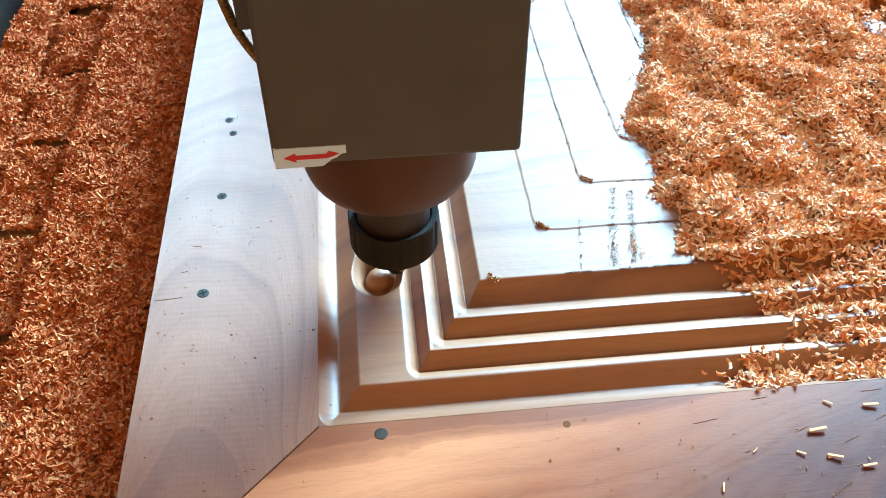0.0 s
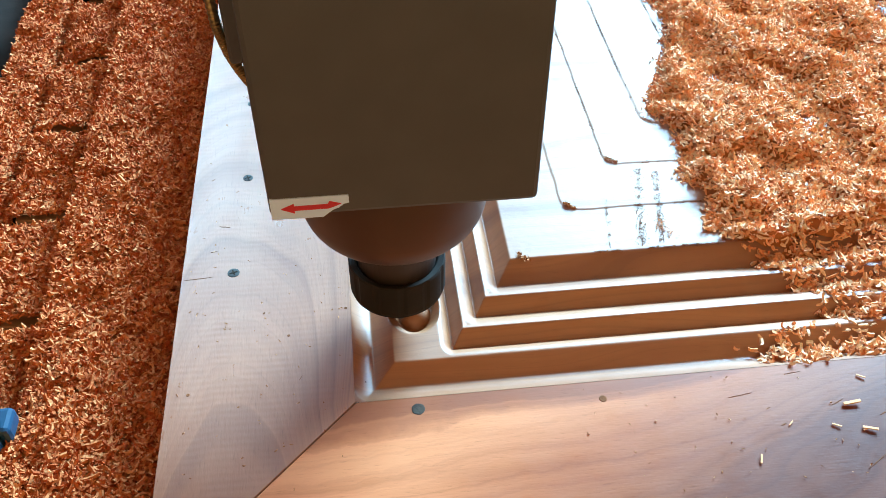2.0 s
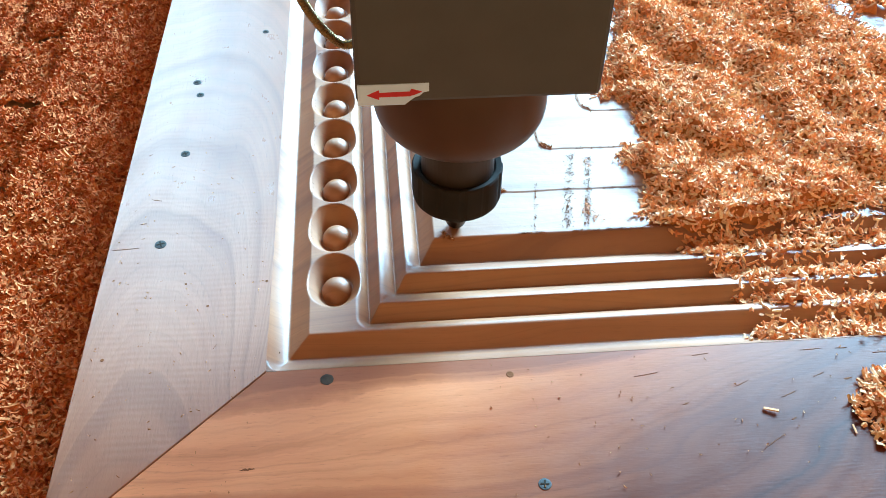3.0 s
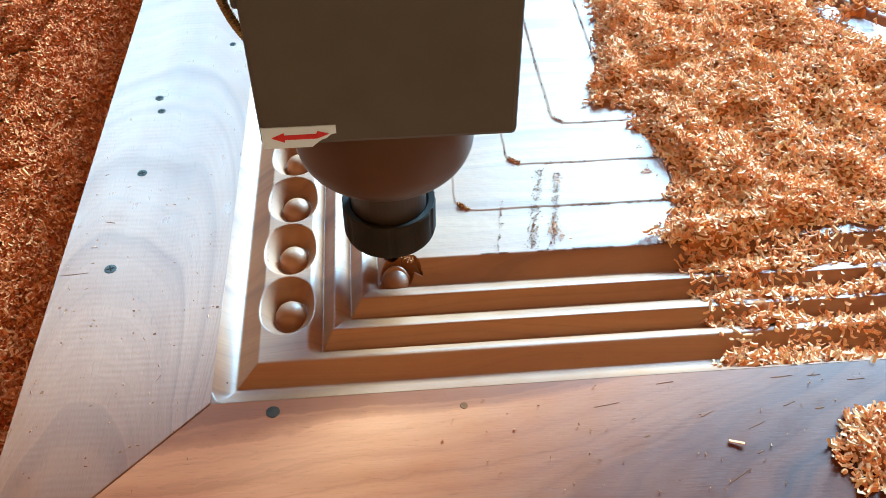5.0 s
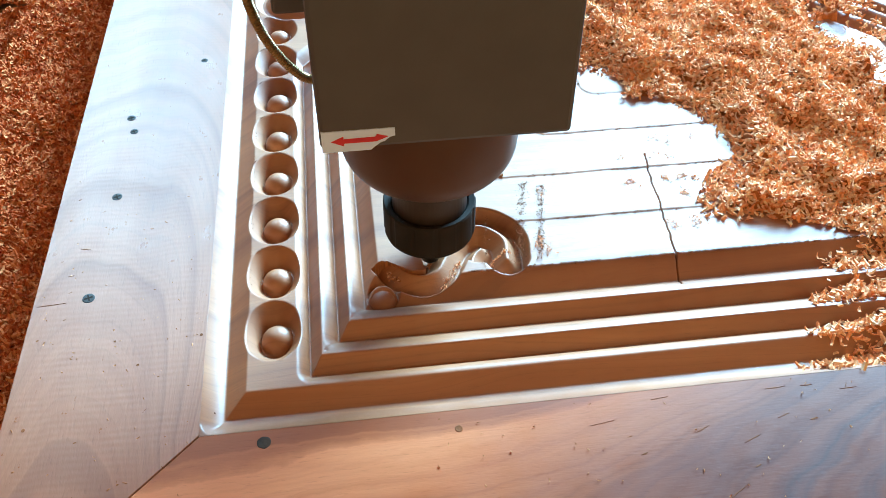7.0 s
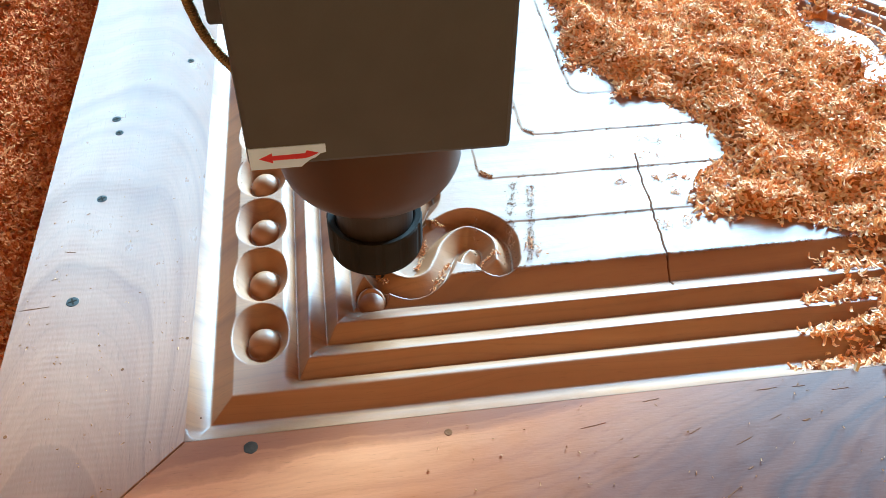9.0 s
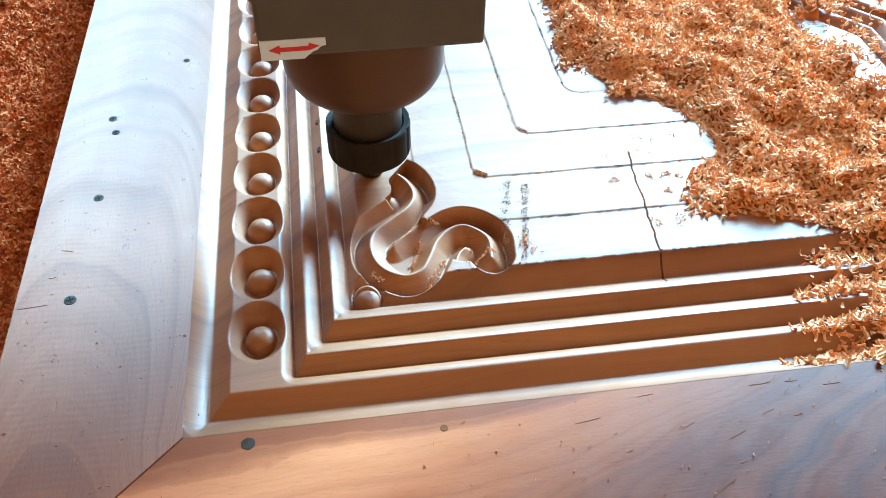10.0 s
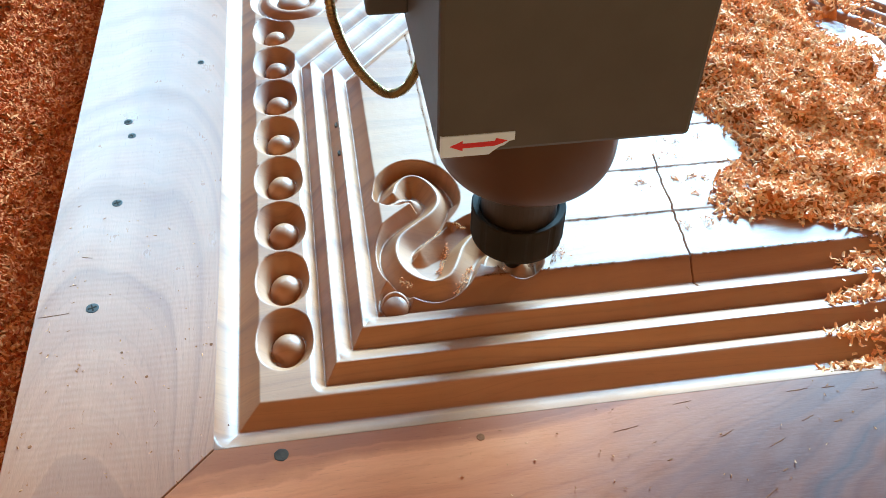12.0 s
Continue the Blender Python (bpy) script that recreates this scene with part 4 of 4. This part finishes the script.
def round_mark(name, x, y, z, r, mat, label, category, group=""):
    """A filled hole or knot: a shallow disc with a dished face."""
    n = 18
    rs = np.random.RandomState(int(abs(x) * 9000) + 5)
    wob = 1 + 0.09 * rs.rand(n)
    bm = bmesh.new()
    rows = []
    for k, (f, h) in enumerate(((1.0, 0.0001), (0.85, 0.0002), (0.4, 0.0001))):
        rows.append([bm.verts.new((x + r * f * wob[i] * math.cos(2 * math.pi * i / n), y + r * f * wob[i] * math.sin(2 * math.pi * i / n), z + h)) for i in range(n)])
    base = [bm.verts.new((v.co.x, v.co.y, z - 0.004)) for v in rows[0]]
    for a, b in ((base, rows[0]), (rows[0], rows[1]), (rows[1], rows[2])):
        for i in range(n):
            bm.faces.new((a[i], a[(i + 1) % n], b[(i + 1) % n], b[i]))
    bm.faces.new(rows[2])
    bm.faces.new(base[::-1])
    return tagged(part(name, bm, mat, None, "", False), label, category, group)


def scar(x, y, length, width, turn, label):
    """A narrow sunk tear along a board: a lens-shaped sliver just proud of the wood."""
    n = 9
    rs = np.random.RandomState(int((x + 1) * 7000 + (y + 1) * 900))
    bm = bmesh.new()
    rows = []
    for i in range(n):
        u = i / (n - 1) - 0.5
        w = 0.6 * width * (1 - (2 * u) ** 2) * (0.5 + 0.7 * rs.rand()) + 0.00004
        m = width * 0.3 * (rs.rand() - 0.5)
        rows.append([bm.verts.new((u * length, m - w / 2, 0.00012)), bm.verts.new((u * length, m, 0.00022)), bm.verts.new((u * length, m + w / 2, 0.00012)), bm.verts.new((u * length, m, -0.0008))])
    for a, b in zip(rows, rows[1:]):
        for i in range(4):
            bm.faces.new((a[i], a[(i + 1) % 4], b[(i + 1) % 4], b[i]))
    bm.faces.new(rows[0])
    bm.faces.new(rows[-1][::-1])
    ob = tagged(part("scratch", bm, mat_knot), label, "scratch", "scratches in the boards")
    ob.matrix_basis = pose(x, y, 0, 0, 0, turn)


mat_plug = plain("filled_hole", (0.055, 0.036, 0.025), 0.8, 0.1, 0.4, 900, 0.4)
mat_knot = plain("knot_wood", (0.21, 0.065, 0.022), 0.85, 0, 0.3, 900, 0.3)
round_mark("filled_screw_hole", 0.034, -0.008, 0, 0.0036, mat_plug, "greyish filled screw hole in the rail", "screw hole")
round_mark("pin_knot", 0.136, -0.012, 0, 0.0021, mat_knot, "small dark knot in the rail", "knot")
for kx, ky, kr in ((-0.003, 0.070, 0.0009), (-0.037, 0.052, 0.0008), (-0.052, 0.071, 0.0007), (-0.092, 0.015, 0.0010), (0.006, 0.019, 0.0005)):
    round_mark("pin_knot", kx, ky, -0.0071 if kx > 0 else 0, kr, mat_knot, "tiny dark fleck in the wood", "knot", "flecks")
for x, y, ln, w, turn in ((-0.0935, 0.104, 0.017, 0.0007, 4), (-0.080, 0.150, 0.007, 0.0012, -12), (-0.091, 0.199, 0.003, 0.0013, 30), (-0.0855, 0.127, 0.004, 0.0008, 10), (-0.030, 0.020, 0.004, 0.0006, 60)):
    scar(x, y, ln, w, turn, "thin dark tear in the pale stile")
for x, y, ln, w, turn in ((0.312, -0.007, 0.012, 0.0011, 3), (0.330, -0.0075, 0.007, 0.0009, -2), (0.247, -0.006, 0.010, 0.0006, 6), (0.229, -0.039, 0.004, 0.0016, 20), (0.285, -0.053, 0.004, 0.0014, 25),
                          (0.264, -0.028, 0.009, 0.0010, 24), (0.288, -0.037, 0.011, 0.0009, 22), (0.310, -0.025, 0.008, 0.0011, 20), (0.212, -0.018, 0.014, 0.0005, 8), (0.325, -0.029, 0.005, 0.0018, 10),
                          (-0.006, -0.062, 0.008, 0.0022, 5), (0.270, -0.066, 0.016, 0.0008, 30), (0.352, -0.012, 0.010, 0.0008, 2)):
    scar(x, y, ln, w, turn, "short torn-grain scar in the rail")
for ky in (0.269, 0.236):
    round_mark("milled_screw_end", 0.0825, ky, -0.0030, 0.0030, mat_plug, "grey screw end milled flush in the reed", "screw", "milled screws")


def chips_at(name, px, py, pz, size, label, category, mat, tilt=0.25):
    px, py = np.asarray(px, float), np.asarray(py, float)
    v, q = chip_arrays(px, py, np.zeros(len(px)) + pz, RS, size, tilt)
    return tagged(quick_mesh(name, v, q, mat, None, False), label, category, kind="stuff")


# crumbs on the frame boards
n = 120
cxs = np.concatenate([RS.uniform(-0.10, -0.004, n), RS.uniform(0.12, 0.42, 90)])
cys = np.concatenate([RS.uniform(-0.09, 0.22, n) ** 1.0, RS.uniform(-0.09, -0.003, 90)])
chips_at("crumbs", cxs, cys, 0.0005, 0.28, "tiny wood crumbs scattered on the frame boards", "crumbs", mat_burr)
# crumbs left in the bed of the scroll
vx, vy = [], []
for ax, ay, bx_, by_, cnt in ((0.1425, 0.1385, 0.134, 0.117, 80), (0.157, 0.121, 0.140, 0.095, 90), (0.174, 0.116, 0.186, 0.119, 60), (0.128, 0.143, 0.141, 0.152, 26)):
    f = RS.rand(cnt)
    vx.append(ax + (bx_ - ax) * f + RS.normal(0, 0.0009, cnt))
    vy.append(ay + (by_ - ay) * f + RS.normal(0, 0.0009, cnt))
vx, vy = np.concatenate(vx), np.concatenate(vy)
chips_at("crumbs", vx, vy, np.minimum(finished(vx, vy)[1], -0.0025) + 0.0006, 0.30, "brown crumbs in the bed of the scroll", "crumbs", mat_chip, 0.4)
# torn fibres in slanting columns on the field, where the roughing cutter lifted the grain
tx, ty = [], []
for x0, y0, x1, y1, w, cnt in ((0.190, 0.104, 0.207, 0.180, 0.0030, 330), (0.2045, 0.106, 0.2185, 0.178, 0.0026, 330), (0.168, 0.103, 0.177, 0.150, 0.0011, 60),
                               (0.3005, 0.188, 0.324, 0.264, 0.0042, 130), (0.318, 0.214, 0.339, 0.262, 0.0036, 110), (0.246, 0.236, 0.250, 0.252, 0.0016, 26)):
    f = RS.rand(cnt)
    f = f[vnoise(f * 0.08, f * 0 + x0, 0.005, 61) > -0.45]
    tx.append(x0 + (x1 - x0) * f + RS.normal(0, w * 0.55, len(f)))
    ty.append(y0 + (y1 - y0) * f)
chips_at("torn_fibres", np.concatenate(tx), np.concatenate(ty), 0.0005, 0.20, "torn wood fibres in columns on the milled field", "wood fibres", mat_knot, 0.15)
tx, ty = [], []
for x0, y0, cnt in ((0.301, 0.257, 30), (0.313, 0.240, 30), (0.335, 0.248, 30), (0.309, 0.216, 30), (0.317, 0.212, 30), (0.338, 0.215, 30), (0.302, 0.198, 30), (0.314, 0.196, 30), (0.279, 0.199, 30), (0.280, 0.171, 30), (0.314, 0.156, 30), (0.297, 0.128, 30), (0.313, 0.128, 30), (0.305, 0.172, 26), (0.317, 0.172, 26), (0.327, 0.171, 20), (0.337, 0.217, 16), (0.2075, 0.121, 30), (0.210, 0.113, 16), (0.218, 0.168, 18)):
    tx.append(x0 + RS.normal(0, 0.0022, cnt))
    ty.append(y0 + RS.normal(0, 0.0026, cnt))
chips_at("torn_fibres", np.concatenate(tx), np.concatenate(ty), 0.0008, 0.32, "small tufts of lifted brown fibre on the milled field", "wood fibres", mat_chip, 0.3)
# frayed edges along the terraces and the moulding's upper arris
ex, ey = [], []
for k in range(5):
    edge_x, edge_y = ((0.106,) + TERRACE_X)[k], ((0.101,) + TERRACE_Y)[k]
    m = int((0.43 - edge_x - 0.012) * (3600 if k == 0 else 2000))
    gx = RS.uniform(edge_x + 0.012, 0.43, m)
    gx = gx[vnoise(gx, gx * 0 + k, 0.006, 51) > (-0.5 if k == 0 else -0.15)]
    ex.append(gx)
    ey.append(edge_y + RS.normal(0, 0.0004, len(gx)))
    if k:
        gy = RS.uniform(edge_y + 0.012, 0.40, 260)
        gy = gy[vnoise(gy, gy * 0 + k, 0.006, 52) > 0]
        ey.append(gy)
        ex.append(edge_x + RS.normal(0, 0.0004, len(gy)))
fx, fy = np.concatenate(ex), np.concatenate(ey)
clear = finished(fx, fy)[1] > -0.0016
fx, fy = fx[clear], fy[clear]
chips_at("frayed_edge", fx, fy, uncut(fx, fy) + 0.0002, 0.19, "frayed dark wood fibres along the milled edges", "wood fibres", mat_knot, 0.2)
# nicked rims of the beads and of the reeds beside them
nx_, ny_ = [], []
for k in range(1, 8):
    f = RS.uniform(0.9, 2.6, 90)
    f = f[vnoise(f * 0.03, f * 0 + k, 0.006, 71) > -0.1]
    nx_.append(BEAD_X + BEAD_RX * 1.0 * np.cos(f) + RS.normal(0, 0.0002, len(f)))
    ny_.append(BEAD_Y + k * BEAD_STEP + BEAD_RY * 1.0 * np.sin(f) + RS.normal(0, 0.0002, len(f)))
for edge in (0.0232, VX[0] + 0.43 * 0.0168, VX[1] + 0.43 * 0.0168):
    gy = RS.uniform(0.10, 0.33, 70)
    nx_.append(edge + RS.normal(0, 0.0003, 70))
    ny_.append(gy)
nx_, ny_ = np.concatenate(nx_), np.concatenate(ny_)
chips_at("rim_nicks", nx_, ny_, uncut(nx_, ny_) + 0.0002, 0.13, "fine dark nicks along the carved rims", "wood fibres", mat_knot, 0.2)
# burrs on the terrace corners: torn splinters lifted along the turn of the edge
bx, by = [], []
for cx_, cy_ in ((0.108, 0.103),) + tuple((a + 0.002, b + 0.0075) for a, b in zip(TERRACE_X, TERRACE_Y)):
    f = RS.rand(46)
    bx.append(cx_ + 0.0065 * f + RS.normal(0, 0.0007, 46))
    by.append(cy_ - 0.0055 * f ** 0.7 + RS.normal(0, 0.0007, 46) + 0.002 * RS.rand(46) * (1 - f))
chips_at("burrs", np.concatenate(bx), np.concatenate(by), 0.0010, 0.42, "brown splinter burrs at the terrace corners", "splinters", mat_burr, 0.35)
# larger splinters on the rail, blown off by the air blast one after the other
splinters = []
for sx, sy, sl, ang, gone in ((0.274, -0.047, 0.0080, -20, 5.9), (0.271, -0.030, 0.0100, 4, 2.75), (0.307, -0.017, 0.0085, -6, 2.7), (0.290, -0.054, 0.0075, 3, 2.75), (0.257, -0.043, 0.0050, -30, 2.8),
                              (0.284, -0.013, 0.0050, -35, 2.7), (0.209, -0.059, 0.0055, 70, 2.85), (0.233, -0.039, 0.0038, 40, 2.8), (0.272, -0.047, 0.0042, 15, 2.75)):
    bm = box_bm(-0.5, 0.5, -0.18, 0.18, 0, 0.10, 0.02, 1)
    for v in bm.verts:
        v.co.y *= 1.1 - 1.2 * abs(v.co.x)
        v.co.z += 0.16 * v.co.x * v.co.x + 0.30 * max(v.co.x, 0) ** 2
    bmesh.ops.transform(bm, matrix=pose(0, 0, 0.0002, 0, 0, ang) @ Matrix.Diagonal((sl, sl, sl, 1)), verts=bm.verts)
    ob = tagged(part("splinter", bm, mat_chip), "loose pale splinter lying on the rail", "splinter", "splinters")
    ob.location = (sx, sy, 0)
    splinters.append((ob, sx, sy, gone))


def build_clamp():
    """Hold-down clamp half buried in the dust on the bed."""
    c = tagged(new("hold_down_clamp"), "blue painted hold-down clamp half buried in sawdust", "clamp")
    part("body", box_bm(-0.224, -0.202, 0.012, 0.030, -0.062, -0.026, 0.003), mat_blue, c, "blue clamp body")
    part("jaw", box_bm(-0.210, -0.197, 0.018, 0.036, -0.036, -0.023, 0.003), mat_blue, c, "blue clamp jaw")
    part("bolt", lathe_bm([(0, -0.015), (0.003, -0.015), (0.0035, -0.017), (0.0035, -0.026), (0, -0.026)], 6, -0.211, 0.024), mat_dark, c, "dark hexagon bolt")


build_clamp()


def vine_time(a):
    """When the cutter comes to a place along the scroll: the lower curl first, then back up to the upper one, its end last."""
    if a > 0.62:
        return 5.95 + (1 - a) / 0.38 * 0.75
    return 7.05 + (0.62 - a) / 0.5 * 1.4 if a > 0.12 else 10.1


def motions():
    rows = [(t, pose(x, y, HEAD_Z + lift)) for t, x, y, lift in HEAD]
    walk(head, rows)
    # the conduit is drawn up as the head runs towards the stile
    rows = []
    for t, x, y, lift in HEAD:
        f = min(1.0, max(0.0, (0.165 - x) / 0.09)) * (1 - lift / 0.02)
        rows.append((t, pose(0.014 * f, 0, 0.021 * f)))
    walk(conduit, rows)
    # cutting order of the scroll, from its lower curl to its upper one and back
    for kind, k, ob in waste:
        if kind == "dome":
            walk(ob, [(0, pose(0, 0, -0.006)), (3.15, pose(0, 0, -0.006)), (3.4, pose(0, 0, 0)), (12, pose(0, 0, 0))])
            continue
        if kind == "bead":
            t = 1.0 + 0.05 * k
        elif kind == "ball":
            t = 3.0 + 0.15 * k
        elif kind == "trench":
            t = 5.25 + 0.08 * k
        else:
            t = vine_time((k + 0.5) / VINE_CUTS)
        walk(ob, [(0, pose(0, 0, 0)), (t, pose(0, 0, 0)), (t + 0.2, pose(0, 0, -0.0165)), (12, pose(0, 0, -0.0165))])
    for ob, o, ta, tb, s, again in clumps:
        a = pose(o[0], o[1], 0)
        b = pose(o[0] + s[0], o[1] + s[1], 0.002, 0, 0, 6)
        rows = [(0, a), (ta, a), (tb, b)]
        if again:
            c = pose(o[0] + s[0] + again[0], o[1] + s[1] + again[1], 0.003, 0, 0, 14)
            rows += [(5.75, b), (6.4, c)]
        walk(ob, rows + [(12, rows[-1][1])])
    for ob, sx, sy, gone in splinters:
        a, b = pose(sx, sy, 0), pose(sx + 0.30, sy - 0.01, 0, 0, 0, 60)
        walk(ob, [(0, a), (gone, a), (gone + 0.35, b), (12, b)])
    far, here, low, gone = pose(0.52, -0.05, 0), pose(0.356, -0.060, 0), pose(0.358, -0.068, 0), pose(0.60, -0.06, 0)
    walk(drift, [(0, far), (2.5, far), (2.9, here), (3.8, here), (5.2, low), (5.9, low), (6.3, gone), (12, gone)])


HEAD_Z = -0.007
HEAD = [
    (0, 0.0462, 0.1103, 0.0030),
    (0.2, 0.0462, 0.1133, 0.0090),
    (0.4, 0.0442, 0.1163, 0.0135),
    (0.5, 0.0452, 0.1003, 0.0120),
    (0.6, 0.0412, 0.0763, 0.0110),
    (0.7, 0.0442, 0.0673, 0.0100),
    (0.8, 0.0432, 0.0683, 0.0080),
    (0.9, 0.0462, 0.0683, 0.0045),
    (1, 0.0462, 0.0673, 0.0000),
    (1.1, 0.0442, 0.0643, 0.0000),
    (1.2, 0.0382, 0.0553, 0.0000),
    (1.4, 0.0232, 0.0783, 0.0000),
    (1.5, 0.0412, 0.0773, 0.0000),
    (1.6, 0.0442, 0.0693, 0.0000),
    (1.8, 0.0412, 0.0773, 0.0000),
    (2, 0.0252, 0.0593, 0.0000),
    (2.2, 0.0532, 0.0623, 0.0000),
    (2.4, 0.0522, 0.0673, 0.0040),
    (2.5, 0.0472, 0.0673, 0.0105),
    (2.6, 0.0462, 0.0683, 0.0143),
    (2.7, 0.0552, 0.0733, 0.0143),
    (2.8, 0.0782, 0.0853, 0.0143),
    (2.9, 0.0992, 0.0983, 0.0110),
    (3, 0.1132, 0.1013, 0.0095),
    (3.1, 0.1092, 0.0993, 0.0060),
    (3.2, 0.1102, 0.0993, 0.0020),
    (3.4, 0.1112, 0.0923, 0.0000),
    (3.5, 0.1042, 0.0833, 0.0000),
    (3.6, 0.0932, 0.0933, 0.0000),
    (3.7, 0.0962, 0.1043, 0.0000),
    (4.2, 0.1058, 0.0920, 0.0000),
    (4.8, 0.0976, 0.1000, 0.0000),
    (5.3, 0.1026, 0.1003, 0.0000),
    (5.4, 0.1116, 0.0973, 0.0000),
    (5.5, 0.1276, 0.0903, 0.0000),
    (5.6, 0.1435, 0.0963, 0.0000),
    (5.7, 0.1525, 0.1083, 0.0000),
    (5.8, 0.1584, 0.1243, 0.0000),
    (5.9, 0.1694, 0.1283, 0.0000),
    (6, 0.1773, 0.1173, 0.0000),
    (6.1, 0.1772, 0.1133, 0.0000),
    (6.2, 0.1802, 0.1093, 0.0000),
    (6.3, 0.1911, 0.1183, 0.0000),
    (6.4, 0.1871, 0.1363, 0.0000),
    (6.5, 0.1830, 0.1473, 0.0000),
    (6.6, 0.1778, 0.1533, 0.0000),
    (6.8, 0.1475, 0.1403, 0.0000),
    (6.9, 0.1374, 0.1263, 0.0000),
    (7, 0.1322, 0.1133, 0.0000),
    (7.2, 0.1172, 0.1203, 0.0000),
    (7.6, 0.1023, 0.1500, 0.0000),
    (8, 0.1106, 0.2000, 0.0000),
    (8.4, 0.1390, 0.1900, 0.0000),
    (8.8, 0.0965, 0.1303, 0.0000),
    (9, 0.1055, 0.1043, 0.0000),
    (9.2, 0.1075, 0.1083, 0.0000),
    (9.4, 0.1025, 0.1383, 0.0000),
    (9.5, 0.1055, 0.1543, 0.0000),
    (9.6, 0.1135, 0.1693, 0.0000),
    (9.8, 0.1115, 0.1923, 0.0000),
    (10, 0.1115, 0.1943, 0.0000),
    (10.2, 0.1284, 0.1993, 0.0000),
    (10.5, 0.1442, 0.1693, 0.0000),
    (10.7, 0.1320, 0.1623, 0.0000),
    (10.9, 0.1208, 0.1193, 0.0000),
    (11, 0.1217, 0.1143, 0.0000),
    (11.2, 0.1416, 0.1303, 0.0000),
    (11.4, 0.1635, 0.1503, 0.0000),
    (11.5, 0.1744, 0.1503, 0.0000),
    (11.8, 0.1870, 0.1293, 0.0000),
    (12, 0.1768, 0.1063, 0.0000),
]

motions()
